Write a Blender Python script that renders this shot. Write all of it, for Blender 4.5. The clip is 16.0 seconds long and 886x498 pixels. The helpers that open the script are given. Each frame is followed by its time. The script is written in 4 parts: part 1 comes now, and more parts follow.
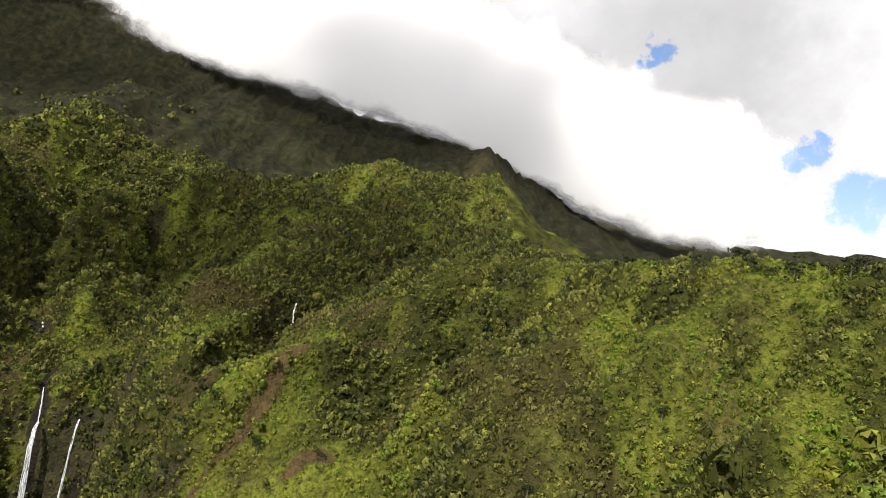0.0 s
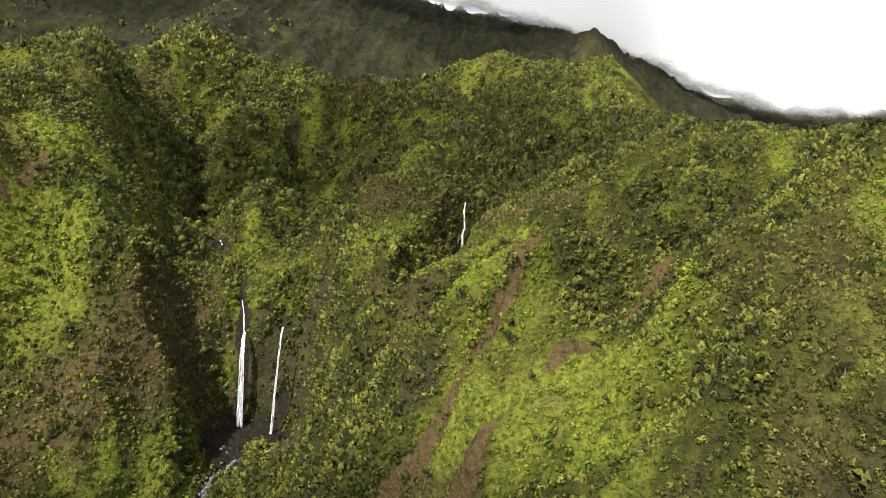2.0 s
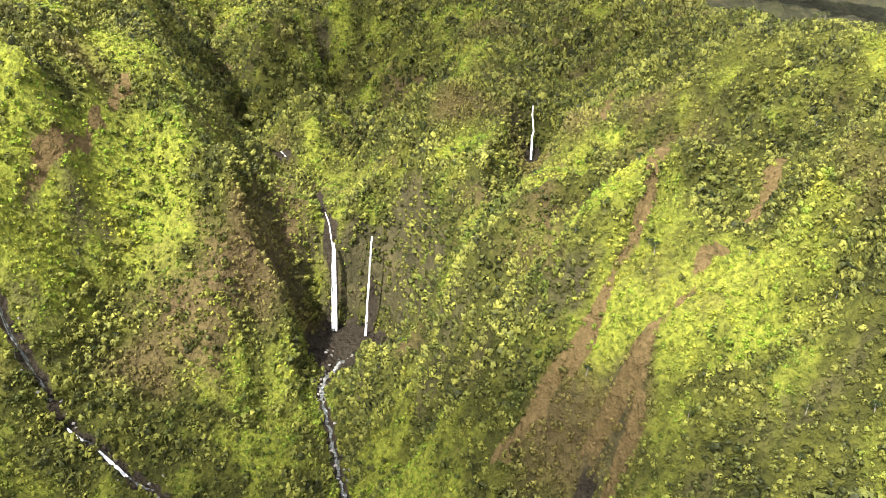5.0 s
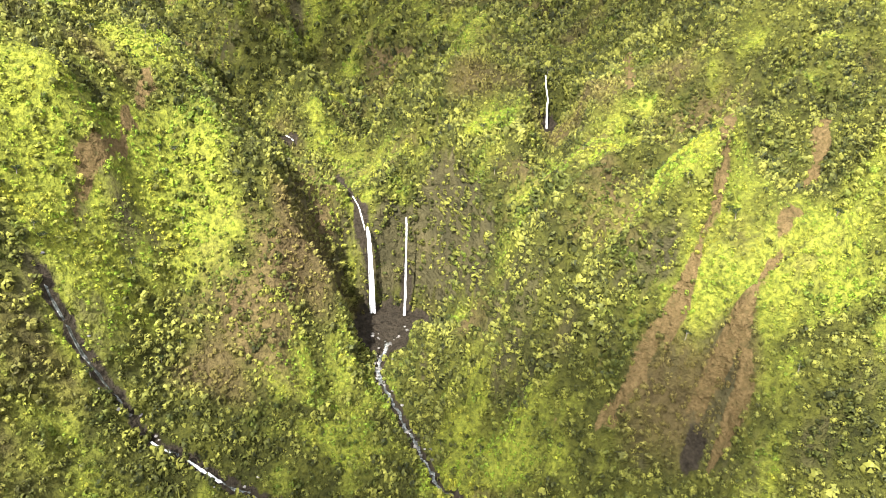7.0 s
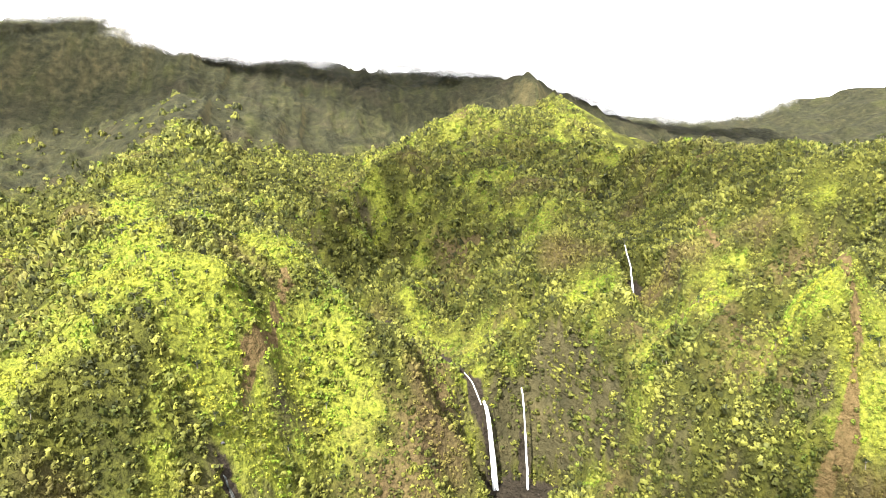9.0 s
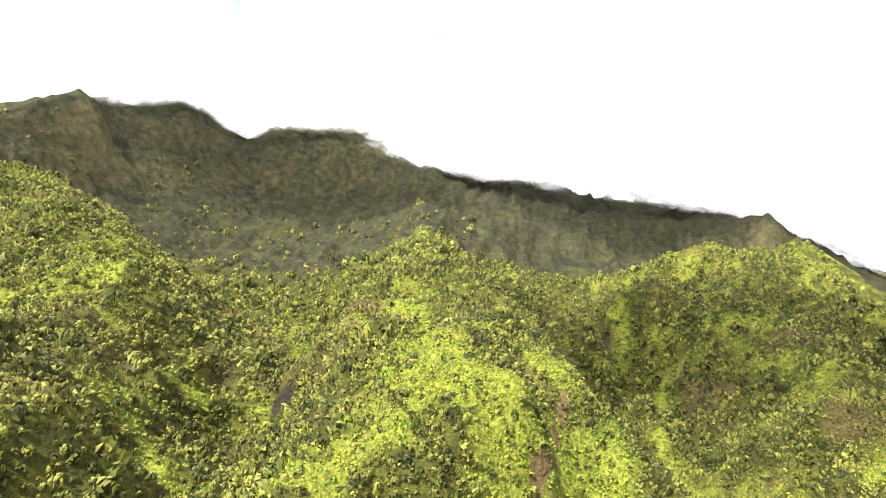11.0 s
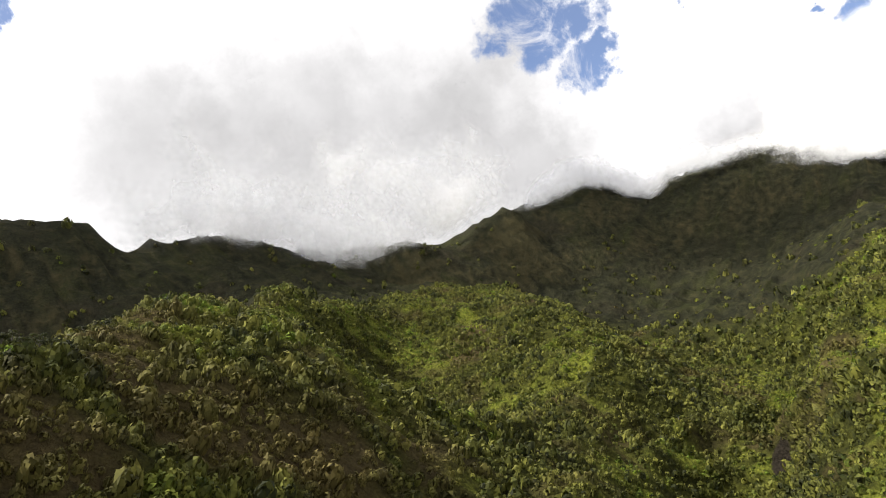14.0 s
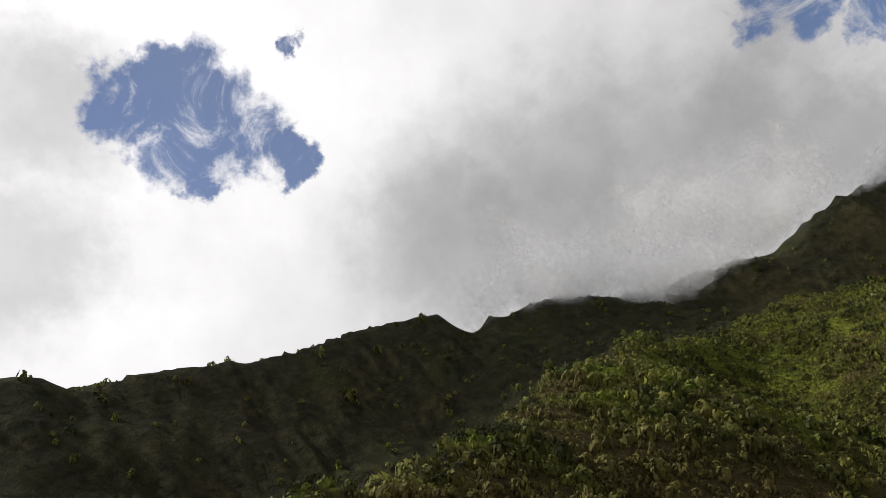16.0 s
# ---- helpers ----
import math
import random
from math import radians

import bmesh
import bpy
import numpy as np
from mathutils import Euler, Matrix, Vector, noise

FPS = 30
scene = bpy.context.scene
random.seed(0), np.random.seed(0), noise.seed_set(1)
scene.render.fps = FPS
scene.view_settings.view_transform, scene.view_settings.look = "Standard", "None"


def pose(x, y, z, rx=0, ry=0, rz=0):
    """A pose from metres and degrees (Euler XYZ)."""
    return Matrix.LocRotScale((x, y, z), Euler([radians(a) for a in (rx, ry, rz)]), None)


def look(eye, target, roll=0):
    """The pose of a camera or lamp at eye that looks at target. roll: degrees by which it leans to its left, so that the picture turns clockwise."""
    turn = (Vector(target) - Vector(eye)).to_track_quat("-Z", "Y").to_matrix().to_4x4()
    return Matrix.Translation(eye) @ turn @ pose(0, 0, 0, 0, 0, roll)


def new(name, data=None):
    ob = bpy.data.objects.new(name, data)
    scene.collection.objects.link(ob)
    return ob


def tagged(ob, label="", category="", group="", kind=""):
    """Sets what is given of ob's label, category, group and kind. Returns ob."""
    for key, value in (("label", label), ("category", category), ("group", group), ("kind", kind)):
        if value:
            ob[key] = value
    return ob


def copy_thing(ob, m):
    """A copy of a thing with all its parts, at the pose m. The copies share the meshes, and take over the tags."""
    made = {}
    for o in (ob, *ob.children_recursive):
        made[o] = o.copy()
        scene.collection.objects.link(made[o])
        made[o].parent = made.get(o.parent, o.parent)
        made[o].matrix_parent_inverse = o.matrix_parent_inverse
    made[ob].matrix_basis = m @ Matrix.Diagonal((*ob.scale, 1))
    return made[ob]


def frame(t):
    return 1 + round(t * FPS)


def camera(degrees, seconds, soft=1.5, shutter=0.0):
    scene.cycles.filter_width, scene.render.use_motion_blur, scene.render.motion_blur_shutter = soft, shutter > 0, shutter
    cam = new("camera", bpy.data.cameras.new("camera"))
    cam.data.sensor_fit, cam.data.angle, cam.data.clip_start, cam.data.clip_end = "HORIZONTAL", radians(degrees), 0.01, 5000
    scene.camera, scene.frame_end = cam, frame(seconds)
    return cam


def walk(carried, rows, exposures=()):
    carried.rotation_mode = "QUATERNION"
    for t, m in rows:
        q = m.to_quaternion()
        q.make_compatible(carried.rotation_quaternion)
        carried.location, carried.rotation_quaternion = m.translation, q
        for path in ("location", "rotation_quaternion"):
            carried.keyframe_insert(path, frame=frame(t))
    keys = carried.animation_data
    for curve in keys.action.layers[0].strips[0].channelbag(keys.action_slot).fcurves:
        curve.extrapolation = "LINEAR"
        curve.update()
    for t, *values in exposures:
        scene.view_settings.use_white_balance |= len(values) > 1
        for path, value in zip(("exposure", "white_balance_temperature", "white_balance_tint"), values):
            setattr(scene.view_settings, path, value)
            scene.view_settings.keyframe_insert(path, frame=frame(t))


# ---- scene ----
cam = camera(65.6, 16.0, soft=0.4)
PATH = [
    (0, pose(-0.08, -0.07, 0.16, 87.75, -10.85, -4.60)),
    (0.5, pose(-12.59, 5.46, -2.15, 84.77, -9.29, -1.53)),
    (1, pose(-24.95, 8.95, -5.31, 82.41, -7.67, 0.05)),
    (1.5, pose(-36.71, 9.79, -8.47, 80.37, -6.38, 1.15)),
    (2, pose(-47.80, 9.03, -11.04, 78.51, -5.49, 1.85)),
    (2.5, pose(-58.13, 7.05, -12.51, 76.56, -4.57, 2.16)),
    (3, pose(-68.29, 3.49, -12.74, 74.82, -3.97, 1.99)),
    (3.5, pose(-78.09, -0.66, -11.95, 73.58, -3.65, 1.52)),
    (4, pose(-87.34, -4.52, -10.30, 72.38, -3.49, 0.69)),
    (4.2, pose(-91.06, -5.89, -9.50, 71.81, -3.38, 0.36)),
    (6.3, pose(-145.72, 1.99, 5.57, 66.76, -3.63, -5.70)),
    (6.5, pose(-152.64, 1.85, 5.49, 66.56, -3.20, -6.64)),
    (7, pose(-170.27, 1.08, 4.80, 66.41, -1.77, -9.05)),
    (7.5, pose(-187.40, -0.37, 3.11, 68.44, -0.42, -11.26)),
    (8, pose(-203.59, -2.60, 0.78, 72.99, 1.80, -13.16)),
    (8.2, pose(-209.91, -3.59, -0.11, 75.30, 2.88, -13.54)),
    (10.3, pose(-268.08, -17.72, 1.06, 86.51, -0.67, 0.01)),
    (10.5, pose(-273.46, -17.43, 2.56, 86.85, -1.49, 1.87)),
    (11, pose(-286.44, -16.91, 6.68, 92.02, -3.62, 5.29)),
    (11.5, pose(-296.69, -19.32, 9.71, 93.73, 0.62, 8.83)),
    (12, pose(-303.12, -25.26, 11.34, 94.20, 3.30, 11.77)),
    (12.5, pose(-303.90, -32.71, 12.50, 98.25, 5.54, 17.28)),
    (13, pose(-298.64, -38.74, 13.44, 101.20, 7.76, 25.83)),
    (13.5, pose(-290.92, -42.42, 15.63, 100.52, 9.39, 33.59)),
    (14, pose(-285.84, -46.17, 18.47, 98.65, 10.29, 40.52)),
    (14.5, pose(-285.54, -50.43, 20.85, 100.96, 11.45, 47.56)),
    (15, pose(-287.88, -55.67, 23.22, 103.84, 13.66, 54.69)),
    (15.5, pose(-291.55, -64.24, 26.27, 106.73, 15.83, 61.63)),
    (16, pose(-295.37, -75.47, 29.39, 109.57, 18.28, 68.56)),
]
EXPOSURES = [(0.0, 0.05), (1.5, 0.3), (2.5, 0.85), (4.0, 1.5), (7.0, 2.0), (8.2, 2.05), (10.5, 1.95), (11.5, 1.45), (12.5, 0.8), (14.5, -0.1), (16.0, -0.7)]
walk(cam, PATH, EXPOSURES)

# ---- light ----
SUN_AZ, SUN_EL = radians(148), radians(46)      # south-west, behind the first heading
world = bpy.data.worlds.new("sky")
scene.world = world
world.use_nodes = True


class Nodes:
    """Short hand for node trees."""

    def __init__(self, tree):
        self.tree = tree
        tree.nodes.clear()

    def add(self, kind, inputs=(), **props):
        n = self.tree.nodes.new(kind)
        if "operation" in props:
            n.operation = props["operation"]
        if "interpolation_type" in props:
            n.interpolation_type = props["interpolation_type"]
        if "data_type" in props:
            n.data_type = props["data_type"]
        if "attribute_name" in props:
            n.attribute_name = props["attribute_name"]
        for k, v in dict(inputs).items():
            self.put(n, k, v)
        return n

    def put(self, n, k, v):
        if isinstance(v, bpy.types.NodeSocket):
            self.tree.links.new(v, n.inputs[k])
        elif isinstance(v, bpy.types.Node):
            self.tree.links.new(v.outputs[0], n.inputs[k])
        else:
            n.inputs[k].default_value = (*v, 1.0) if n.inputs[k].type == "RGBA" and len(v) == 3 else v

    def math(self, op, a, b=0.0, c=None):
        n = self.add("ShaderNodeMath", {0: a, 1: b}, operation=op)
        if c is not None:
            self.put(n, 2, c)
        return n

    def smooth(self, v, lo, hi, a=0.0, b=1.0):
        return self.add("ShaderNodeMapRange", {0: v, 1: lo, 2: hi, 3: a, 4: b}, interpolation_type="SMOOTHSTEP")

    def noise(self, vec, scale, detail=4.0, rough=0.55, dist=0.0):
        return self.add("ShaderNodeTexNoise", {"Vector": vec, "Scale": scale, "Detail": detail, "Roughness": rough, "Distortion": dist})

    def mix(self, fac, a, b):
        n = self.add("ShaderNodeMix", data_type="RGBA")
        self.put(n, 0, fac), self.put(n, 6, a), self.put(n, 7, b)
        return n.outputs[2]

    def ramp(self, fac, stops):
        n = self.add("ShaderNodeValToRGB", {0: fac})
        els = n.color_ramp.elements
        while len(els) < len(stops):
            els.new(0.5)
        for e, (p, c) in zip(els, stops):
            e.position, e.color = p, (*c, 1)
        return n


def way(yaw, elev):
    """Unit direction, yaw in degrees to the left of +y."""
    y, e = radians(yaw), radians(elev)
    return (-math.sin(y) * math.cos(e), math.cos(y) * math.cos(e), math.sin(e))


# gaps of blue in the cloud: yaw, elevation, half width as a chord
GAPS = [(85.5, 34.5, 0.055), (81.0, 34.3, 0.07), (80.5, 31.0, 0.07), (75.5, 30.5, 0.055), (72.0, 28.9, 0.035), (80.8, 27.4, 0.035), (83.5, 36.3, 0.045), (70.7, 37.2, 0.022),
        (29.5, 25.0, 0.055), (26.0, 24.5, 0.045), (24.4, 21.0, 0.035), (27.3, 28.3, 0.03), (17.0, 22.3, 0.024), (4.6, 17.4, 0.03), (1.2, 16.6, 0.032), (7.6, 18.6, 0.012), (-20.0, 16.8, 0.022),
        (-31.4, 8.8, 0.022), (-36.5, 6.5, 0.045), (-150.0, 45.0, 0.3), (170.0, 30.0, 0.2)]
# grey undersides
GREYS = [(50.0, 17.0, 0.25), (38.0, 17.0, 0.2), (60.0, 18.0, 0.18), (94.0, 36.0, 0.14), (96.0, 25.0, 0.14), (-9.0, 7.5, 0.2), (-22.0, 14.0, 0.22), (12.0, 7.0, 0.15), (-12.0, 10.8, 0.12), (31.0, 14.7, 0.12)]

w = Nodes(world.node_tree)
co = w.add("ShaderNodeTexCoord").outputs["Generated"]
warp = w.noise(co, 3.5, 6.0, 0.62)
bent = w.add("ShaderNodeVectorMath", {0: warp.outputs["Color"], 1: (-0.5, -0.5, -0.5)}, operation="ADD")
bent = w.add("ShaderNodeVectorMath", {0: bent, "Scale": 0.20}, operation="SCALE")
frill = w.add("ShaderNodeVectorMath", {0: w.noise(co, 16.0, 6.0, 0.65).outputs["Color"], 1: (-0.5, -0.5, -0.5)}, operation="ADD")
frill = w.add("ShaderNodeVectorMath", {0: frill, "Scale": 0.11}, operation="SCALE")
bent = w.add("ShaderNodeVectorMath", {0: co, 1: bent}, operation="ADD")
bent = w.add("ShaderNodeVectorMath", {0: bent, 1: frill}, operation="ADD")


def spots(table, soft0, soft1):
    total = None
    for yaw, elev, r in table:
        d = w.add("ShaderNodeVectorMath", {0: bent, 1: way(yaw, elev)}, operation="DISTANCE").outputs["Value"]
        m = w.smooth(w.math("DIVIDE", d, r), soft0, soft1, 1.0, 0.0)
        total = m if total is None else w.math("MAXIMUM", total, m)
    return total


gap = spots(GAPS, 0.7, 1.18)
shred = w.noise(co, 11.0, 7.0, 0.7, 0.6)
gap = w.math("MULTIPLY", gap, w.smooth(shred, 0.5, 0.72, 0.92, 0.2))
grey = spots(GREYS, 0.3, 1.3)
fine = w.noise(co, 7.0, 7.0, 0.6)
puff = w.noise(bent, 2.2, 5.0, 0.55)
lum = w.math("MULTIPLY_ADD", grey, -0.42, 1.08)
lum = w.math("ADD", lum, w.math("MULTIPLY_ADD", puff, 0.62, -0.31))
lum = w.math("ADD", lum, w.math("MULTIPLY_ADD", fine, 0.3, -0.15))
near_sun = w.add("ShaderNodeVectorMath", {0: co, 1: way(112, 48)}, operation="DISTANCE").outputs["Value"]
lum = w.math("MULTIPLY", lum, w.smooth(near_sun, 0.2, 1.15, 1.75, 1.0))
cloud = w.add("ShaderNodeCombineColor", {0: lum, 1: w.math("MULTIPLY", lum, 0.985), 2: w.math("MULTIPLY", lum, 0.99)})
sky = w.add("ShaderNodeTexSky")
sky.sky_type, sky.sun_disc, sky.sun_elevation, sky.sun_rotation, sky.altitude = "NISHITA", False, SUN_EL, -SUN_AZ, 400.0
blue = w.add("ShaderNodeVectorMath", {0: sky, "Scale": 0.125}, operation="SCALE")
blue = w.add("ShaderNodeVectorMath", {0: blue, 1: (0.92, 1.0, 1.22)}, operation="MULTIPLY")      # deep clear air over the mountains
final = w.mix(gap, cloud.outputs[0], blue.outputs[0])
bg = w.add("ShaderNodeBackground", {"Color": final, "Strength": 1.0})
w.add("ShaderNodeOutputWorld", {"Surface": bg.outputs[0]})

sun_data = bpy.data.lights.new("sun", "SUN")
sun_data.energy, sun_data.angle, sun_data.color = 7.4, radians(0.6), (1.0, 0.95, 0.85)
sun = new("sun", sun_data)
sun.matrix_world = look((0, 0, 0), [-c for c in way(148, 46)])

# ---- materials ----


def material(name):
    m = bpy.data.materials.new(name)
    m.use_nodes = True
    return m, Nodes(m.node_tree)


def surface(n, color, rough=0.8, bump=None, **extra):
    b = n.add("ShaderNodeBsdfPrincipled", {"Base Color": color, "Roughness": rough, **extra})
    b.inputs["Specular IOR Level"].default_value = 0.25
    if bump is not None:
        n.put(b, "Normal", bump)
    n.add("ShaderNodeOutputMaterial", {"Surface": b.outputs[0]})
    return b


def ground_material():
    m, n = material("forest_floor")
    pos = n.add("ShaderNodeNewGeometry").outputs["Position"]
    big = n.noise(pos, 0.012, 4.0, 0.6)
    mid = n.noise(pos, 0.07, 5.0, 0.6)
    fine = n.noise(pos, 0.5, 5.0, 0.7)
    # green kept extra dark: paints the shadow in the gaps between crowns
    green = n.ramp(n.math("ADD", n.math("MULTIPLY", mid, 0.55), n.math("MULTIPLY", fine, 0.45)), [(0.36, (0.012, 0.013, 0.005)), (0.5, (0.030, 0.032, 0.008)), (0.66, (0.062, 0.064, 0.012))])
    brown = n.ramp(fine, [(0.3, (0.03, 0.022, 0.012)), (0.7, (0.085, 0.06, 0.03))])
    fern = n.add("ShaderNodeAttribute", attribute_name="fern").outputs["Fac"]
    dry = n.add("ShaderNodeAttribute", attribute_name="dry").outputs["Fac"]
    col = n.mix(n.math("MULTIPLY", fern, 0.9), green.outputs[0], n.mix(n.smooth(fine, 0.3, 0.7), (0.045, 0.055, 0.010), (0.155, 0.168, 0.024)))
    col = n.mix(n.math("MAXIMUM", n.math("MULTIPLY", dry, 0.65), n.smooth(big, 0.55, 0.7, 0.0, 0.8)), col, brown.outputs[0])
    up = n.add("ShaderNodeSeparateXYZ", {0: n.add("ShaderNodeNewGeometry").outputs["Normal"]}).outputs["Z"]
    cliff = n.ramp(mid, [(0.3, (0.022, 0.021, 0.012)), (0.6, (0.046, 0.041, 0.020)), (0.8, (0.078, 0.064, 0.032))])
    streak = n.noise(n.add("ShaderNodeVectorMath", {0: pos, 1: (0.09, 0.09, 0.008)}, operation="MULTIPLY"), 1.0, 4.0, 0.6)
    steep = n.math("ADD", up, n.math("MULTIPLY_ADD", streak, 0.5, -0.25))
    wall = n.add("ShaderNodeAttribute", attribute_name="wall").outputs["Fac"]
    # cloud shadow on the far walls, put into the colour of their scrub
    shaded_scrub = n.ramp(n.math("ADD", n.math("MULTIPLY", mid, 0.6), n.math("MULTIPLY", fine, 0.4)), [(0.36, (0.008, 0.009, 0.007)), (0.52, (0.018, 0.018, 0.012)), (0.68, (0.040, 0.036, 0.021))])
    col = n.mix(n.math("MULTIPLY", wall, 0.85), col, shaded_scrub.outputs[0])
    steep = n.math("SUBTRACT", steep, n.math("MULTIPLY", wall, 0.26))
    col = n.mix(n.smooth(steep, 0.22, 0.42, 1.0, 0.0), col, cliff.outputs[0])
    bare = n.add("ShaderNodeAttribute", attribute_name="bare").outputs["Fac"]
    soil = n.ramp(fine, [(0.28, (0.045, 0.040, 0.016)), (0.45, (0.058, 0.042, 0.018)), (0.62, (0.085, 0.060, 0.028)), (0.8, (0.07, 0.07, 0.02))])
    rock = n.add("ShaderNodeAttribute", attribute_name="rock").outputs["Fac"]
    stone = n.ramp(fine, [(0.3, (0.009, 0.008, 0.006)), (0.8, (0.036, 0.029, 0.021))])
    edge = n.math("MULTIPLY_ADD", fine, 0.9, -0.45)
    col = n.mix(n.smooth(n.math("ADD", bare, edge), 0.4, 0.62), col, soil.outputs[0])
    col = n.mix(n.smooth(n.math("ADD", rock, edge), 0.4, 0.6), col, stone.outputs[0])
    rough = n.add("ShaderNodeBump", {"Strength": 1.0, "Distance": 9.0, "Height": mid.outputs[0]})
    b = n.add("ShaderNodeBump", {"Strength": 0.9, "Distance": 1.8, "Height": fine.outputs[0], "Normal": rough.outputs[0]})
    surface(n, col, 0.95, b.outputs[0]).inputs["Specular IOR Level"].default_value = 0.03
    return m


def leaf_material(name, dark, mid, light, gold):
    m, n = material(name)
    geo = n.add("ShaderNodeNewGeometry")
    pos = geo.outputs["Position"]
    isl = geo.outputs["Random Per Island"]
    big = n.noise(pos, 0.018, 5.0, 0.65, 0.5)
    mid_n = n.noise(pos, 0.16, 3.0, 0.6)
    tone = n.add("ShaderNodeAttribute", attribute_name="tone").outputs["Fac"]
    f = n.math("ADD", n.math("MULTIPLY", mid_n, 0.40), n.math("MULTIPLY", isl, 0.22))
    f = n.math("ADD", f, n.math("MULTIPLY", tone, 0.42))
    base = n.ramp(f, [(0.30, dark), (0.52, mid), (0.78, light)])
    far_pos = n.add("ShaderNodeVectorMath", {0: pos, 1: (311.0, 97.0, 40.0)}, operation="ADD")
    lime = n.noise(far_pos, 0.028, 4.0, 0.6, 0.6)
    deep = n.noise(far_pos, 0.05, 4.0, 0.65, 0.8)
    fern = n.add("ShaderNodeAttribute", attribute_name="fern").outputs["Fac"]
    dry = n.add("ShaderNodeAttribute", attribute_name="dry").outputs["Fac"]
    col = n.mix(n.smooth(deep, 0.52, 0.64, 0.0, 0.75), base.outputs[0], n.mix(isl, (0.013, 0.019, 0.004), (0.045, 0.056, 0.010)))
    col = n.mix(n.math("MULTIPLY", fern, n.smooth(lime, 0.36, 0.56, 0.45, 0.9)), col, n.mix(n.smooth(deep, 0.38, 0.56), n.mix(isl, (0.11, 0.112, 0.013), (0.28, 0.275, 0.030)), n.mix(isl, (0.066, 0.106, 0.010), (0.168, 0.248, 0.022))))
    col = n.mix(n.math("MULTIPLY", dry, n.smooth(big, 0.36, 0.6, 0.5, 0.9)), col, n.mix(isl, (0.055, 0.043, 0.013), gold))
    p = n.add("ShaderNodeBsdfPrincipled", {"Base Color": col, "Roughness": 0.7})
    p.inputs["Specular IOR Level"].default_value = 0.12
    tr = n.add("ShaderNodeBsdfTranslucent", {"Color": col})
    mx = n.add("ShaderNodeMixShader", {0: 0.16, 1: p.outputs[0], 2: tr.outputs[0]})
    n.add("ShaderNodeOutputMaterial", {"Surface": mx.outputs[0]})
    return m


GROUND = ground_material()
LEAF = leaf_material("leaves", (0.018, 0.021, 0.008), (0.077, 0.082, 0.019), (0.172, 0.172, 0.034), (0.145, 0.115, 0.040))

